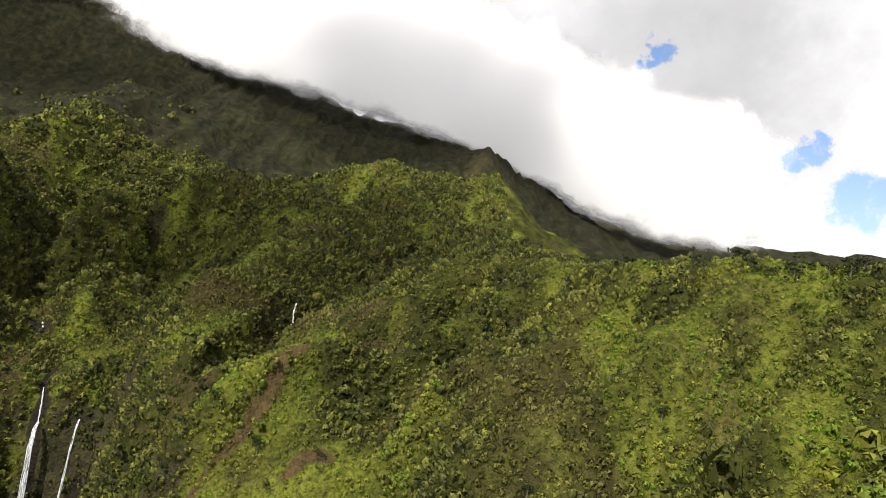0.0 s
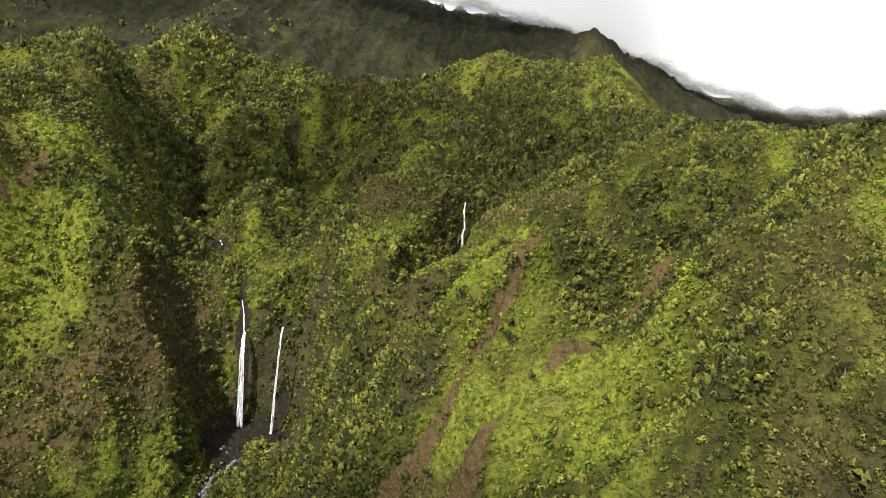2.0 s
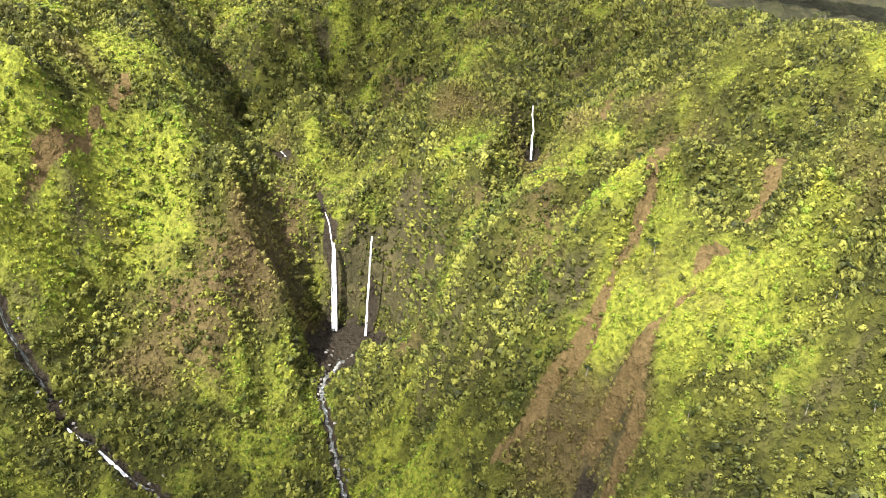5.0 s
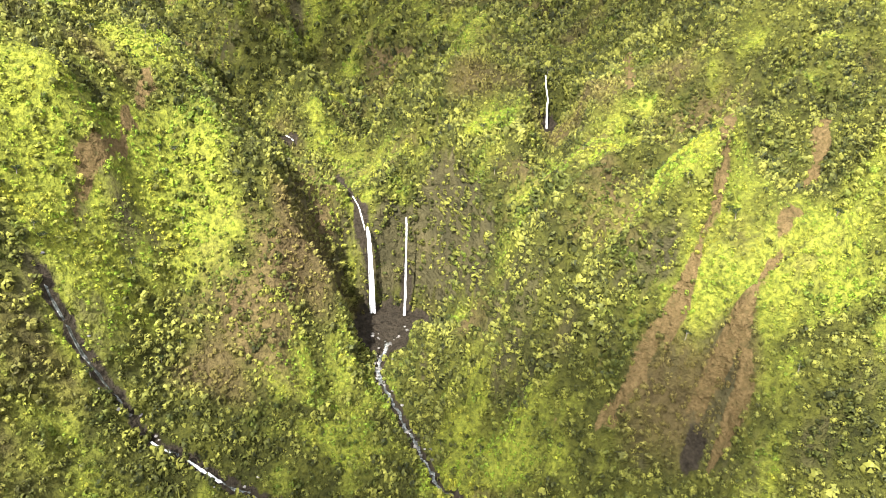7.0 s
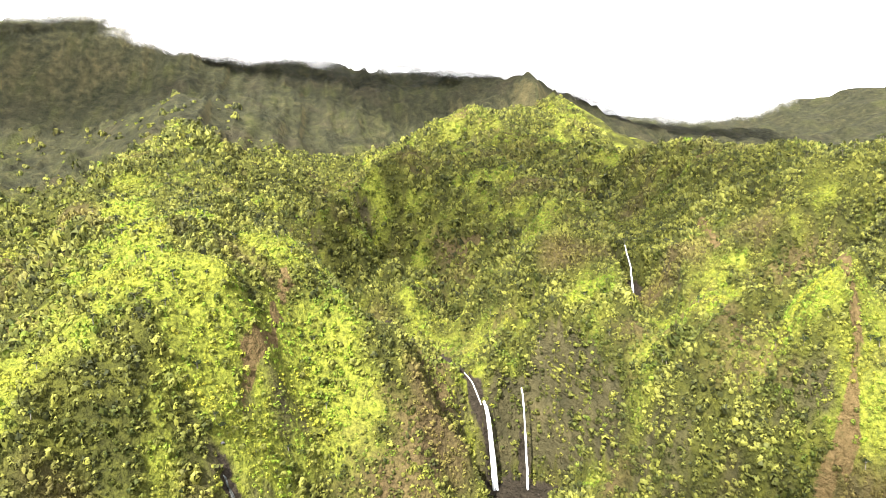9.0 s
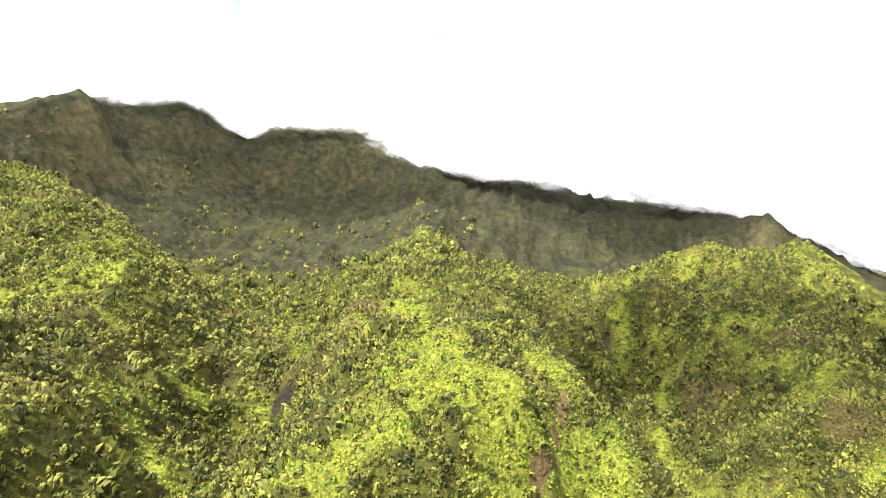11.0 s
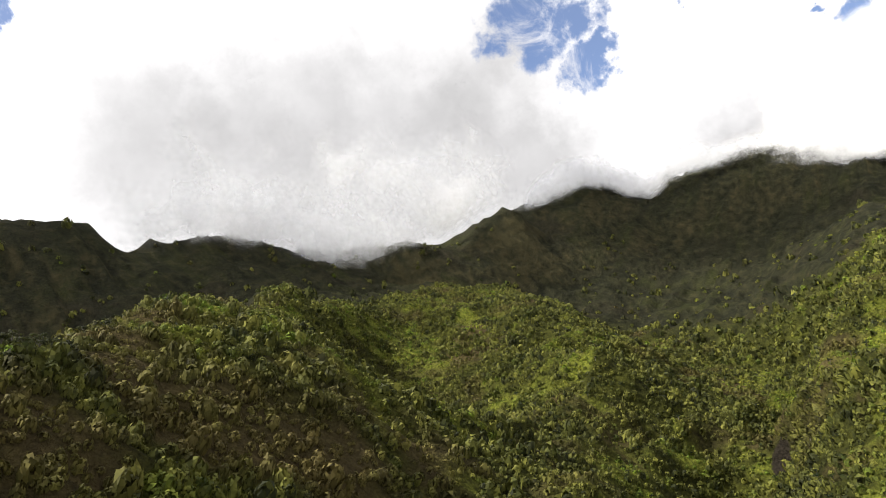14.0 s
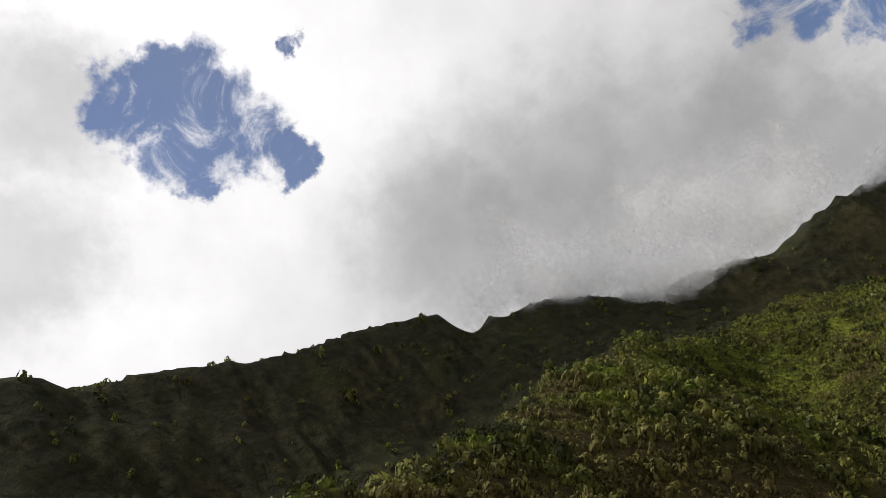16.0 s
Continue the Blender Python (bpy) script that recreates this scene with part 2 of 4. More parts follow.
# ---- the land: ridge and stream lines of the plan, (x, y, z) ----
RIDGES = {
    "sun_spur": [(-377, 622, 30), (-351, 537, 14), (-328, 459, -5), (-314, 400, -17), (-302, 340, -18), (-304, 292, -40), (-310, 262, -62)],
    "sun_spur_east": [(-377, 622, 30), (-311, 521, 15), (-282, 442, -8), (-264, 397, -23), (-248, 365, -37), (-226, 339, -60), (-197, 334, -76), (-175, 336, -95)],
    "sun_spur_west": [(-377, 622, 30), (-390, 530, 5), (-395, 467, -15), (-391, 405, -37), (-382, 347, -56), (-374, 278, -68), (-369, 224, -71), (-368, 200, -76)],
    "spur_back": [(-377, 622, 30), (-398, 680, 0), (-425, 800, 5), (-450, 950, 55), (-450, 1165, 130)],
    "east_crest": [(46, 347, -10), (66, 322, -3), (79, 294, -5), (91, 270, 2), (98, 257, -2), (105, 243, 6), (109, 230, 3), (114, 216, 12), (121, 204, 10), (128, 193, 8), (132, 186, 13), (136, 178, 12), (190, 120, 0), (300, 0, -20), (500, -200, -60)],
    "east_crest_back": [(40, 643, 4), (51, 560, 2), (59, 497, 2), (63, 435, -3), (63, 383, 1)],
    "mid_hill": [(-235, 555, -25), (-212, 596, -13), (-181, 636, 7), (-137, 672, 13), (-87, 706, 18), (-63, 660, 9), (-53, 596, -12), (-43, 530, -28), (-36, 463, -48), (-39, 409, -58)],
    "mid_hill_rib": [(-87, 706, 18), (-82, 582, -27), (-86, 478, -55), (-112, 428, -81), (-134, 397, -102)],
    "pyramid": [(-96, 908, 4), (-71, 937, 37), (-36, 966, 66), (-10, 974, 78), (16, 925, 52), (39, 844, 28), (49, 702, 4)],
    "pyramid_face": [(-10, 974, 78), (-15, 808, 16), (-9, 698, -25)],
    "dark_crest": [(-509, 1503, 263), (-413, 1557, 249), (-311, 1583, 249), (-181, 1584, 232), (-104, 1561, 200), (40, 1519, 196), (161, 1470, 178), (365, 1539, 107), (434, 1520, 79), (491, 1501, 50), (531, 1486, 47), (571, 1469, 50), (629, 1465, 27), (695, 1465, 35), (744, 1474, 18)],
    "sunny_far": [(1061, 1541, 20), (1134, 1477, 43), (1164, 1449, 44), (1210, 1405, 20), (1400, 1700, 150), (1900, 1500, 60)],
    "dark_rib": [(167, 1439, 242), (126, 1315, 163), (69, 1181, 94), (12, 1065, 49)],
    "dark_rib_low": [(151, 1202, 151), (158, 1045, 87), (168, 935, 41), (151, 866, 16)],
    "cliff_crest": [(-1080, 1000, 201), (-1054, 1057, 258), (-1038, 1101, 273), (-975, 1193, 295), (-919, 1253, 312), (-882, 1306, 300), (-832, 1356, 262), (-792, 1365, 292), (-687, 1396, 300), (-591, 1417, 304), (-508, 1434, 291), (-447, 1469, 247), (-382, 1495, 241)],
    "cliff_mid": [(-946, 956, 135), (-871, 1094, 120), (-759, 1219, 120), (-603, 1266, 123), (-454, 1220, 129)],
    "cliff_rib": [(-532, 1070, 58), (-507, 1154, 98), (-436, 1111, 128), (-409, 967, 79), (-372, 791, 39)],
    "far_crest": [(-1050, -420, 150), (-1109, -186, 285), (-1120, -152, 278), (-1134, -118, 258), (-1143, -60, 264), (-1151, -22, 267), (-1178, 72, 260), (-1189, 169, 266), (-1186, 279, 270), (-1180, 347, 272), (-1189, 364, 251), (-1193, 392, 225), (-1180, 428, 251), (-1179, 457, 237), (-1163, 497, 253), (-1153, 552, 246), (-1133, 620, 221), (-1099, 728, 190), (-1083, 770, 203), (-1064, 812, 218), (-1049, 852, 216), (-1041, 913, 204), (-1016, 962, 240), (-972, 1035, 265)],
    "near_hill": [(-456, -44, 44), (-461, -38, 43), (-466, -32, 39), (-469, -21, 36), (-471, -8, 37), (-474, 0, 37), (-486, 10, 44), (-489, 19, 44), (-495, 31, 40), (-549, 67, 54), (-586, 104, 62), (-624, 162, 71), (-693, 233, 70), (-729, 284, 82), (-779, 347, 105), (-809, 377, 106)],
    "west_hill": [(-809, 377, 106), (-818, 426, 93), (-833, 485, 80), (-839, 561, 91), (-832, 633, 84), (-812, 703, 90)],
    "west_hill_front": [(-823, 727, 99), (-758, 695, 69), (-694, 664, 52), (-632, 608, 16), (-575, 580, -1), (-519, 504, -35), (-493, 470, -45)],
    "west_hill_mid": [(-839, 530, 70), (-759, 470, 26), (-674, 410, -17), (-603, 335, -48)],
    "left_near_spur": [(-594, 600, -1), (-499, 496, -50), (-436, 418, -72), (-414, 390, -81)],
}
STREAMS = {
    "between": [(-402, 300, -104), (-403, 262, -112), (-398, 225, -124), (-380, 180, -142), (-330, 150, -168), (-270, 150, -190)],
    "wall_foot": [(-994, 761, 86), (-955, 833, 82), (-791, 848, 29), (-670, 796, -27), (-583, 721, -52)],
    "falls_gully": [(-160, 371, -122), (-150, 416, -120), (-137, 467, -114), (-150, 545, -97), (-179, 588, -92), (-210, 631, -81)],
    "upper_gully": [(-43, 413, -57), (-20, 455, -62), (-6, 515, -53), (47, 593, -20), (96, 626, -2)],
    "spur_gully_west": [(-490, 780, -62), (-462, 660, -66), (-440, 560, -72), (-425, 470, -80), (-418, 405, -88), (-405, 345, -98), (-402, 300, -104)],
    "spur_gully_east": [(-340, 780, -52), (-300, 650, -84), (-262, 545, -104), (-234, 490, -112), (-208, 445, -108), (-186, 414, -110), (-170, 392, -114)],
    "behind_hill": [(-300, 760, -40), (-150, 880, -45), (0, 900, -40), (150, 820, -30)],
    "dark_foot": [(-330, 1000, 30), (-150, 1100, 20), (50, 1150, 10), (300, 1100, -20), (600, 1000, -60)],
    "near_valley": [(-682, 349, -16), (-742, 374, 15), (-817, 393, 60)],
    "far_valley": [(-984, -9, 84), (-1047, 94, 123), (-1041, 204, 103), (-1036, 350, 145), (-1034, 432, 149), (-983, 583, 134), (-924, 736, 118)],
    "below": [(-60, 120, -215), (-150, 160, -205), (-230, 60, -215), (-260, -100, -230), (-150, -500, -250), (0, -1200, -280)],
    "east_back": [(150, 420, -60), (230, 300, -70), (330, 180, -80), (520, 60, -110)],
    "east_back_b": [(120, 700, -50), (300, 560, -70), (600, 400, -100)],
    "east_below": [(40, 90, -200), (150, 0, -200), (400, -150, -230), (900, -500, -260)],
    "west_below": [(-330, 120, -170), (-350, 0, -150), (-350, -120, -150)],
    "behind_near_hill": [(-520, -80, -20), (-560, -10, -10), (-590, 40, -2), (-650, 90, 10), (-710, 160, 22), (-780, 230, 34)],
    "far_back": [(-1500, 300, 150), (-1700, 700, 200), (-1900, 1200, 220), (-1300, 2000, 250), (-300, 2300, 200), (700, 2200, 100)],
}
# lie of the slopes between them
SLOPES = {
    "east_wall": [(3, 193, -73), (36, 242, -38), (-18, 206, -66), (47, 252, -32), (-13, 219, -48), (-2, 190, -75), (-14, 183, -83), (11, 286, -65), (-19, 201, -71), (20, 317, -23), (46, 285, -9), (67, 235, -16), (87, 213, -3), (88, 172, -17), (69, 173, -33), (80, 154, -46), (70, 156, -46), (-48, 216, -77), (-35, 183, -93), (23, 184, -83), (-23, 269, -52), (21, 288, -23), (44, 259, -25), (-40, 219, -69), (-50, 194, -105), (-34, 182, -96)],
    "east_foot": [(-28, 166, -107), (-6, 168, -96), (15, 155, -77), (35, 171, -53), (-54, 186, -152), (35, 285, -37), (-27, 282, -91), (5, 299, -55), (-26, 303, -65), (-76, 191, -141), (-69, 213, -127), (-107, 237, -192), (-105, 268, -174), (-118, 254, -180)],
    "bench": [(-74, 236, -101), (-84, 334, -76), (-86, 263, -91), (-64, 277, -70), (-25, 402, -57), (-71, 229, -104), (-57, 224, -86), (-70, 373, -69), (-20, 393, -64), (-86, 308, -100), (-102, 289, -135), (-103, 268, -137), (-107, 347, -84), (-126, 323, -99), (-121, 331, -100), (-97, 408, -41), (-77, 454, -26), (-29, 407, -95), (-53, 448, -30), (-99, 409, -38)],
    "middle": [(-137, 429, -70), (-130, 435, -54), (-188, 497, -53), (-178, 460, -68), (-217, 517, -104), (-21, 625, -35), (-204, 688, -33), (-118, 685, -8)],
    "spur": [(-204, 354, -121), (-255, 450, -79), (-335, 415, -53), (-246, 328, -93), (-221, 348, -71), (-195, 317, -94), (-243, 285, -140), (-198, 285, -129), (-180, 298, -160), (-352, 473, -21), (-297, 429, -17), (-328, 283, -45), (-301, 264, -51), (-279, 298, -25), (-316, 245, -74)],
    "spur_foot": [(-219, 268, -166), (-187, 262, -175), (-171, 230, -188), (-175, 278, -189), (-265, 222, -175)],
    "west": [(-584, 431, 3), (-437, 213, -33), (-462, 251, -70), (-415, 232, -65), (-419, 425, -30), (-464, 463, -48), (-370, 320, -47), (-420, 405, -73), (-355, 359, -19), (-446, 639, -16), (-534, 422, 8), (-511, 337, -28), (-593, 734, -35), (-611, 454, 9), (-699, 484, 26), (-614, 469, 6)],
    "west_far": [(-645, 183, 61), (-498, 108, 22), (-773, 394, 48), (-853, 595, 84), (-624, 162, 70), (-500, 95, 28), (-757, 412, 6), (-613, 231, 29), (-817, 645, 68), (-659, 588, 45), (-666, 526, 51), (-783, 661, 85)],
}


def sample(line, step):
    out = []
    for a, b in zip(line, line[1:]):
        a, b = np.array(a, float), np.array(b, float)
        k = max(1, int(np.linalg.norm((b - a)[:2]) / step))
        out += [a + (b - a) * i / k for i in range(k)]
    return out + [np.array(line[-1], float)]


guide, ease = [], []
for table in (RIDGES, STREAMS):
    for line in table.values():
        far = abs(np.mean([p[0] for p in line]) + 200) > 700 or np.mean([p[1] for p in line]) > 900
        guide += sample(line, 32 if far else 22)
ease = [2.0] * len(guide)
for line in SLOPES.values():
    guide += [np.array(p, float) for p in line]
for x, y, z in ((-3500, -3500, 100), (3500, -3500, -200), (-3500, 3500, 200), (3500, 3500, -100), (0, -3500, -260), (3500, 0, -200), (-3500, 0, 250), (0, 3500, 100)):
    guide.append(np.array((x, y, z), float))
ease = np.array(ease + [10.0] * (len(guide) - len(ease)))       # slopes bend more freely than ridges and beds
guide = np.array(guide)
keep = [0]
for i in range(1, len(guide)):
    if np.min(np.linalg.norm(guide[keep, :2] - guide[i, :2], axis=1)) > 5:
        keep.append(i)
guide, ease = guide[keep], ease[keep]

count = len(guide)
sep = np.linalg.norm(guide[:, None, :2] - guide[None, :, :2], axis=2)
system = np.zeros((count + 3, count + 3))
system[:count, :count] = sep - np.diag(ease)
system[:count, count], system[:count, count + 1:] = 1, guide[:, :2] / 1000
system[count:, :count] = system[:count, count:].T
weights = np.linalg.solve(system, np.concatenate([guide[:, 2], np.zeros(3)]))


def value_noise(x, y, cell, seed):
    """Smooth random relief on a square lattice, -1 to 1."""
    table = np.random.RandomState(seed).uniform(-1, 1, (256, 256))
    u, v = x / cell, y / cell
    i, j = np.floor(u).astype(int), np.floor(v).astype(int)
    a, b = u - i, v - j
    a, b = a * a * a * (a * (a * 6 - 15) + 10), b * b * b * (b * (b * 6 - 15) + 10)
    g = lambda p, q: table[p % 256, q % 256]
    return (g(i, j) * (1 - a) + g(i + 1, j) * a) * (1 - b) + (g(i, j + 1) * (1 - a) + g(i + 1, j + 1) * a) * b


def relief(x, y):
    """Height of the land, before small relief, at arrays of places."""
    out = np.empty(len(x))
    for s in range(0, len(x), 20000):
        d = np.hypot(x[s:s + 20000, None] - guide[None, :, 0], y[s:s + 20000, None] - guide[None, :, 1])
        out[s:s + 20000] = d @ weights[:count] + weights[count] + x[s:s + 20000] / 1000 * weights[count + 1] + y[s:s + 20000] / 1000 * weights[count + 2]
    return out


def near_line(x, y, line):
    """Distance in plan to a broken line."""
    best = np.full(len(x), 1e9)
    for a, b in zip(line, line[1:]):
        dx, dy = b[0] - a[0], b[1] - a[1]
        t = np.clip(((x - a[0]) * dx + (y - a[1]) * dy) / (dx * dx + dy * dy), 0, 1)
        best = np.minimum(best, np.hypot(x - a[0] - t * dx, y - a[1] - t * dy))
    return best


WEST_CHANNEL = [(-278, 252), (-268, 247), (-258, 244), (-250, 239), (-240, 235), (-231, 232), (-218, 226), (-207, 222), (-196, 216), (-170, 205), (-138, 196)]
FALL_CHANNEL = [(-143, 320), (-149, 304), (-151, 296), (-148, 284), (-142, 266), (-137, 248), (-133, 234), (-128, 216), (-122, 190), (-130, 150), (-150, 110), (-200, 60)]
# beds of the falls above their lips: (x, y, z)
LIPS = [[(-141, 330, -187), (-148, 304, -190), (-148, 284, -193), (-142, 266, -197), (-137, 248, -199), (-131, 225, -202)], [(-151, 350, -138), (-155, 360, -129), (-160, 371, -123), (-164, 385, -113), (-166, 400, -106)], [(-131, 346, -131), (-129, 362, -122), (-124, 380, -108)],
        [(-42, 390, -91), (-46, 368, -94), (-56, 340, -98), (-64, 310, -103)], [(-42, 402, -64), (-40, 420, -55)], [(-192, 432, -84), (-186, 415, -88)], [(-132, 338, -187), (-125, 319, -179), (-116, 296, -170)]]


def near_bed(x, y, line, bank):
    """Height of a bed with its banks, that rises to both sides of a broken line of (x, y, z)."""
    best = np.full(len(x), 1e9)
    for a, b in zip(line, line[1:]):
        dx, dy = b[0] - a[0], b[1] - a[1]
        t = np.clip(((x - a[0]) * dx + (y - a[1]) * dy) / (dx * dx + dy * dy), 0, 1)
        d = np.hypot(x - a[0] - t * dx, y - a[1] - t * dy)
        best = np.minimum(best, a[2] + (b[2] - a[2]) * t + np.maximum(0, d - 2.5) * bank + np.maximum(0, d - 14) * 5)
    return best


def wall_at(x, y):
    """How far a place belongs to the bare mountain walls behind, whose colour is darkened as by cloud shadow."""
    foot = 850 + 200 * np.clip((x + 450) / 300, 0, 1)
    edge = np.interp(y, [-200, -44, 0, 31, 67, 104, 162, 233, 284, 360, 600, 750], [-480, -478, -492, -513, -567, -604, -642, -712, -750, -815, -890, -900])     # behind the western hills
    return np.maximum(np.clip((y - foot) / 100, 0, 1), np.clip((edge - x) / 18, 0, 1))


def crest_calm(x, y):
    """0.3 on the ridge lines, 1 some way off, so that small relief leaves the crests as they run."""
    d = np.full(len(x), 1e9)
    for line in RIDGES.values():
        d = np.minimum(d, near_line(x, y, line))
    return np.clip(d / 30, 0.2, 1)


def land(x, y):
    h = relief(x, y) - 2.2
    easy = crest_calm(x, y)
    calm = easy * np.clip((np.minimum(np.hypot(x + 141, y - 336), np.hypot(x + 42, y - 392)) - 22) / 40, 0.25, 1)
    wx, wy = x + 18 * value_noise(x, y, 60, 1), y + 18 * value_noise(x, y, 60, 2)
    rib = 1 - np.abs(value_noise(wx, wy, 34, 3)) * 2 - 0.45
    rib2 = 1 - np.abs(value_noise(wx, wy, 14, 4)) * 2 - 0.45
    far = np.clip((np.hypot(x + 200, y - 250) - 500) / 600, 0, 1)
    # ribs and gullies that run down the slopes of the right wall and of the sunny spur
    side = np.clip((x + 95) / 40, 0, 1) * np.clip((150 - x) / 60, 0, 1) * np.clip((350 - y) / 40, 0, 1) * np.clip((y - 40) / 60, 0, 1)
    u = (y * 0.93 - x * 0.36) + 9 * value_noise(x, y, 45, 7)
    h += easy * side * (0.45 - 2 * np.abs(value_noise(u, x * 0.16, 18, 8))) * 11
    h += easy * side * (0.45 - 2 * np.abs(value_noise(u + 40, x * 0.12, 8, 18))) * 3
    spur = np.clip((-150 - x) / 60, 0, 1) * np.clip((x + 620) / 60, 0, 1) * np.clip((y - 150) / 60, 0, 1)
    u = x + 8 * value_noise(x, y, 40, 9)
    h += spur * (0.45 - 2 * np.abs(value_noise(u, y * 0.2, 27, 10))) * 7 * calm
    wall = wall_at(x, y) * np.clip((2200 - y) / 300, 0, 1)
    h += easy * wall * (0.45 - 2 * np.abs(value_noise(x + 26 * value_noise(x, y, 70, 11), y * 0.25, 50, 12))) * 7
    h += calm * rib * (4.8 + 4 * far) + calm * rib2 * (2.0 + 2 * far) + easy * far * 9 * (0.45 - 2 * np.abs(value_noise(wx, wy, 110, 5)))
    h = h + 0.7 * value_noise(x, y, 5, 6)
    # the bowl under the two falls, and the stream beds
    d = np.hypot(x + 140, y - 327) + 2.5 * value_noise(x, y, 9, 13)
    bank = 7 - 4.2 * np.clip((-150 - x) / 10, 0, 1)         # the spur's side is less steep than the cliff
    h = np.minimum(h, -186 + np.maximum(0, d - 23) * bank + np.abs(value_noise(x, y, 6, 14)) * 2)
    d = np.hypot((x + 42) * 1.2, y - 390)
    h = np.minimum(h, -92 + np.maximum(0, d - 7) * 6)
    for line in LIPS:
        h = np.minimum(h, near_bed(x + 2 * value_noise(x, y, 9, 16), y, line, 0.5 if line[0][2] < -180 else 1.15) + 1.5 * value_noise(x, y, 5, 17))
    for line, wide, deep in ((WEST_CHANNEL, 2.8, 6.0), (FALL_CHANNEL, 2.8, 2.5)):
        d = near_line(x, y, line) + 1.2 * value_noise(x, y, 7, 15)
        h = h - deep * np.clip(1.6 - d / wide, 0, 1)
    d = np.hypot(x + 49, (y - 176) * 0.8)
    return h - 5 * np.clip(1.5 - d / 8, 0, 1)


def axis(core0, core1, fine, lo, hi):
    mid = list(np.arange(core0, core1 + 0.1, fine))
    left, right, s = [], [], fine
    p = core0
    while p > lo:
        s = min(s * 1.035, 160)
        p -= s
        left.append(p)
    p, s = core1, fine
    while p < hi:
        s = min(s * 1.035, 160)
        p += s
        right.append(p)
    return np.array(left[::-1] + mid + right)


def grid_mesh(name, xs, ys, z):
    nx, ny = len(xs), len(ys)
    gx, gy = np.meshgrid(xs, ys)
    co3 = np.stack([gx.ravel(), gy.ravel(), z], 1)
    me = bpy.data.meshes.new(name)
    i = np.arange(nx - 1)[None, :] + np.arange(ny - 1)[:, None] * nx
    faces = np.stack([i, i + 1, i + nx + 1, i + nx], -1).reshape(-1, 4)
    quads(me, co3, faces)
    me.polygons.foreach_set("use_smooth", np.ones(len(faces), bool))
    return me


def quads(me, co3, faces):
    k = faces.shape[1]
    me.vertices.add(len(co3))
    me.vertices.foreach_set("co", np.asarray(co3, np.float32).ravel())
    me.loops.add(faces.size)
    me.loops.foreach_set("vertex_index", faces.astype(np.int32).ravel())
    me.polygons.add(len(faces))
    me.polygons.foreach_set("loop_start", np.arange(0, faces.size, k, dtype=np.int32))
    me.update(calc_edges=True)


xs = axis(-640, 150, 3.0, -4200, 4200)
ys = axis(100, 660, 3.0, -4200, 4200)
gx, gy = np.meshgrid(xs, ys)
gz = land(gx.ravel(), gy.ravel())
ground_mesh = grid_mesh("ground", xs, ys, gz)
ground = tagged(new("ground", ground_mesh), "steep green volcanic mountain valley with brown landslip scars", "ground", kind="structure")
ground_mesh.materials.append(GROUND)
SCARS = [([(-14, 252), (-17, 247), (-32, 219), (-40, 210), (-45, 206)], 2.1), ([(-48, 204), (-52, 202), (-58, 202), (-65, 196), (-74, 196)], 2.7), ([(-74, 196), (-87, 208)], 1.5),
         ([(-4, 212), (-12, 205), (-20, 196), (-25, 192)], 2.0), ([(-28, 190), (-33, 186), (-40, 183), (-46, 183)], 2.4), ([(-252, 350), (-257, 330), (-261, 306), (-267, 290), (-272, 278)], 1.5),
         ([(-35, 179), (-38, 173), (-44, 169)], 2.3), ([(33, 256), (22, 240), (12, 228)], 1.6), ([(-2, 382), (-18, 335)], 1.2)]


def bare_at(x, y):
    out = np.zeros(len(x))
    for line, wide in SCARS:
        out = np.maximum(out, np.clip(1.3 - (near_line(x, y, line) + 1.8 * value_noise(x, y, 8, 31) + 1.6 * value_noise(x, y, 3.5, 32)) / (wide * 1.5), 0, 1))
    return out


def rock_at(x, y):
    out = np.clip(1.5 - (np.hypot(x + 140, y - 327) - 16) / 8, 0, 1)
    for px0, py0, r in ((-42, 393, 9), (-196, 438, 9), (-422, 408, 9), (-452, 642, 14), (-49, 176, 5), (-155, 360, 6), (-130, 352, 5)):
        out = np.maximum(out, np.clip(1.4 - np.hypot((x - px0) * 1.3, y - py0) / r, 0, 1))
    for line, wide in ((WEST_CHANNEL, 2.3), (FALL_CHANNEL, 2.4), ([p[:2] for p in LIPS[1]], 2.0)):
        out = np.maximum(out, np.clip(1.5 - near_line(x, y, line) / wide, 0, 1))
    return out


# where low bright ferns grow, those on the sunny spur also painting its sunlight, and where the cover is thin, dry and
# brown: (x, y)
FERNS_AND_SUN = [(-200, 270), (-188, 265), (-97, 320), (-73, 308), (-48, 292), (-50, 236), (-29, 244), (-132, 398), (-260, 288), (-272, 280), (-242, 307), (-235, 296), (-259, 316), (-276, 299), (-270, 265), (-171, 239), (-101, 225), (-87, 195), (-71, 224), (-17, 176), (0, 191), (-287, 314), (-219, 325), (-90, 360), (-32, 204), (-347, 325), (-365, 482), (-357, 298), (-334, 256), (-364, 579), (-131, 382), (-181, 619), (-80, 613), (-207, 303), (-460, 304), (-450, 366), (-534, 406), (-441, 287), (-330, 400), (-345, 440), (-320, 350)]
DRY_PLACES = [(-198, 442), (-162, 540), (-130, 514), (-25, 346), (-36, 367), (-196, 309), (-179, 306), (-206, 280), (-229, 263), (-211, 259), (-79, 230), (-91, 392), (-490, 49), (-472, 57), (-473, 77), (-457, 15), (-472, 98), (-553, 90), (-60, 192), (-40, 178), (-160, 470), (-430, 440), (-170, 330), (-520, 60), (-600, 140), (-440, -20)]


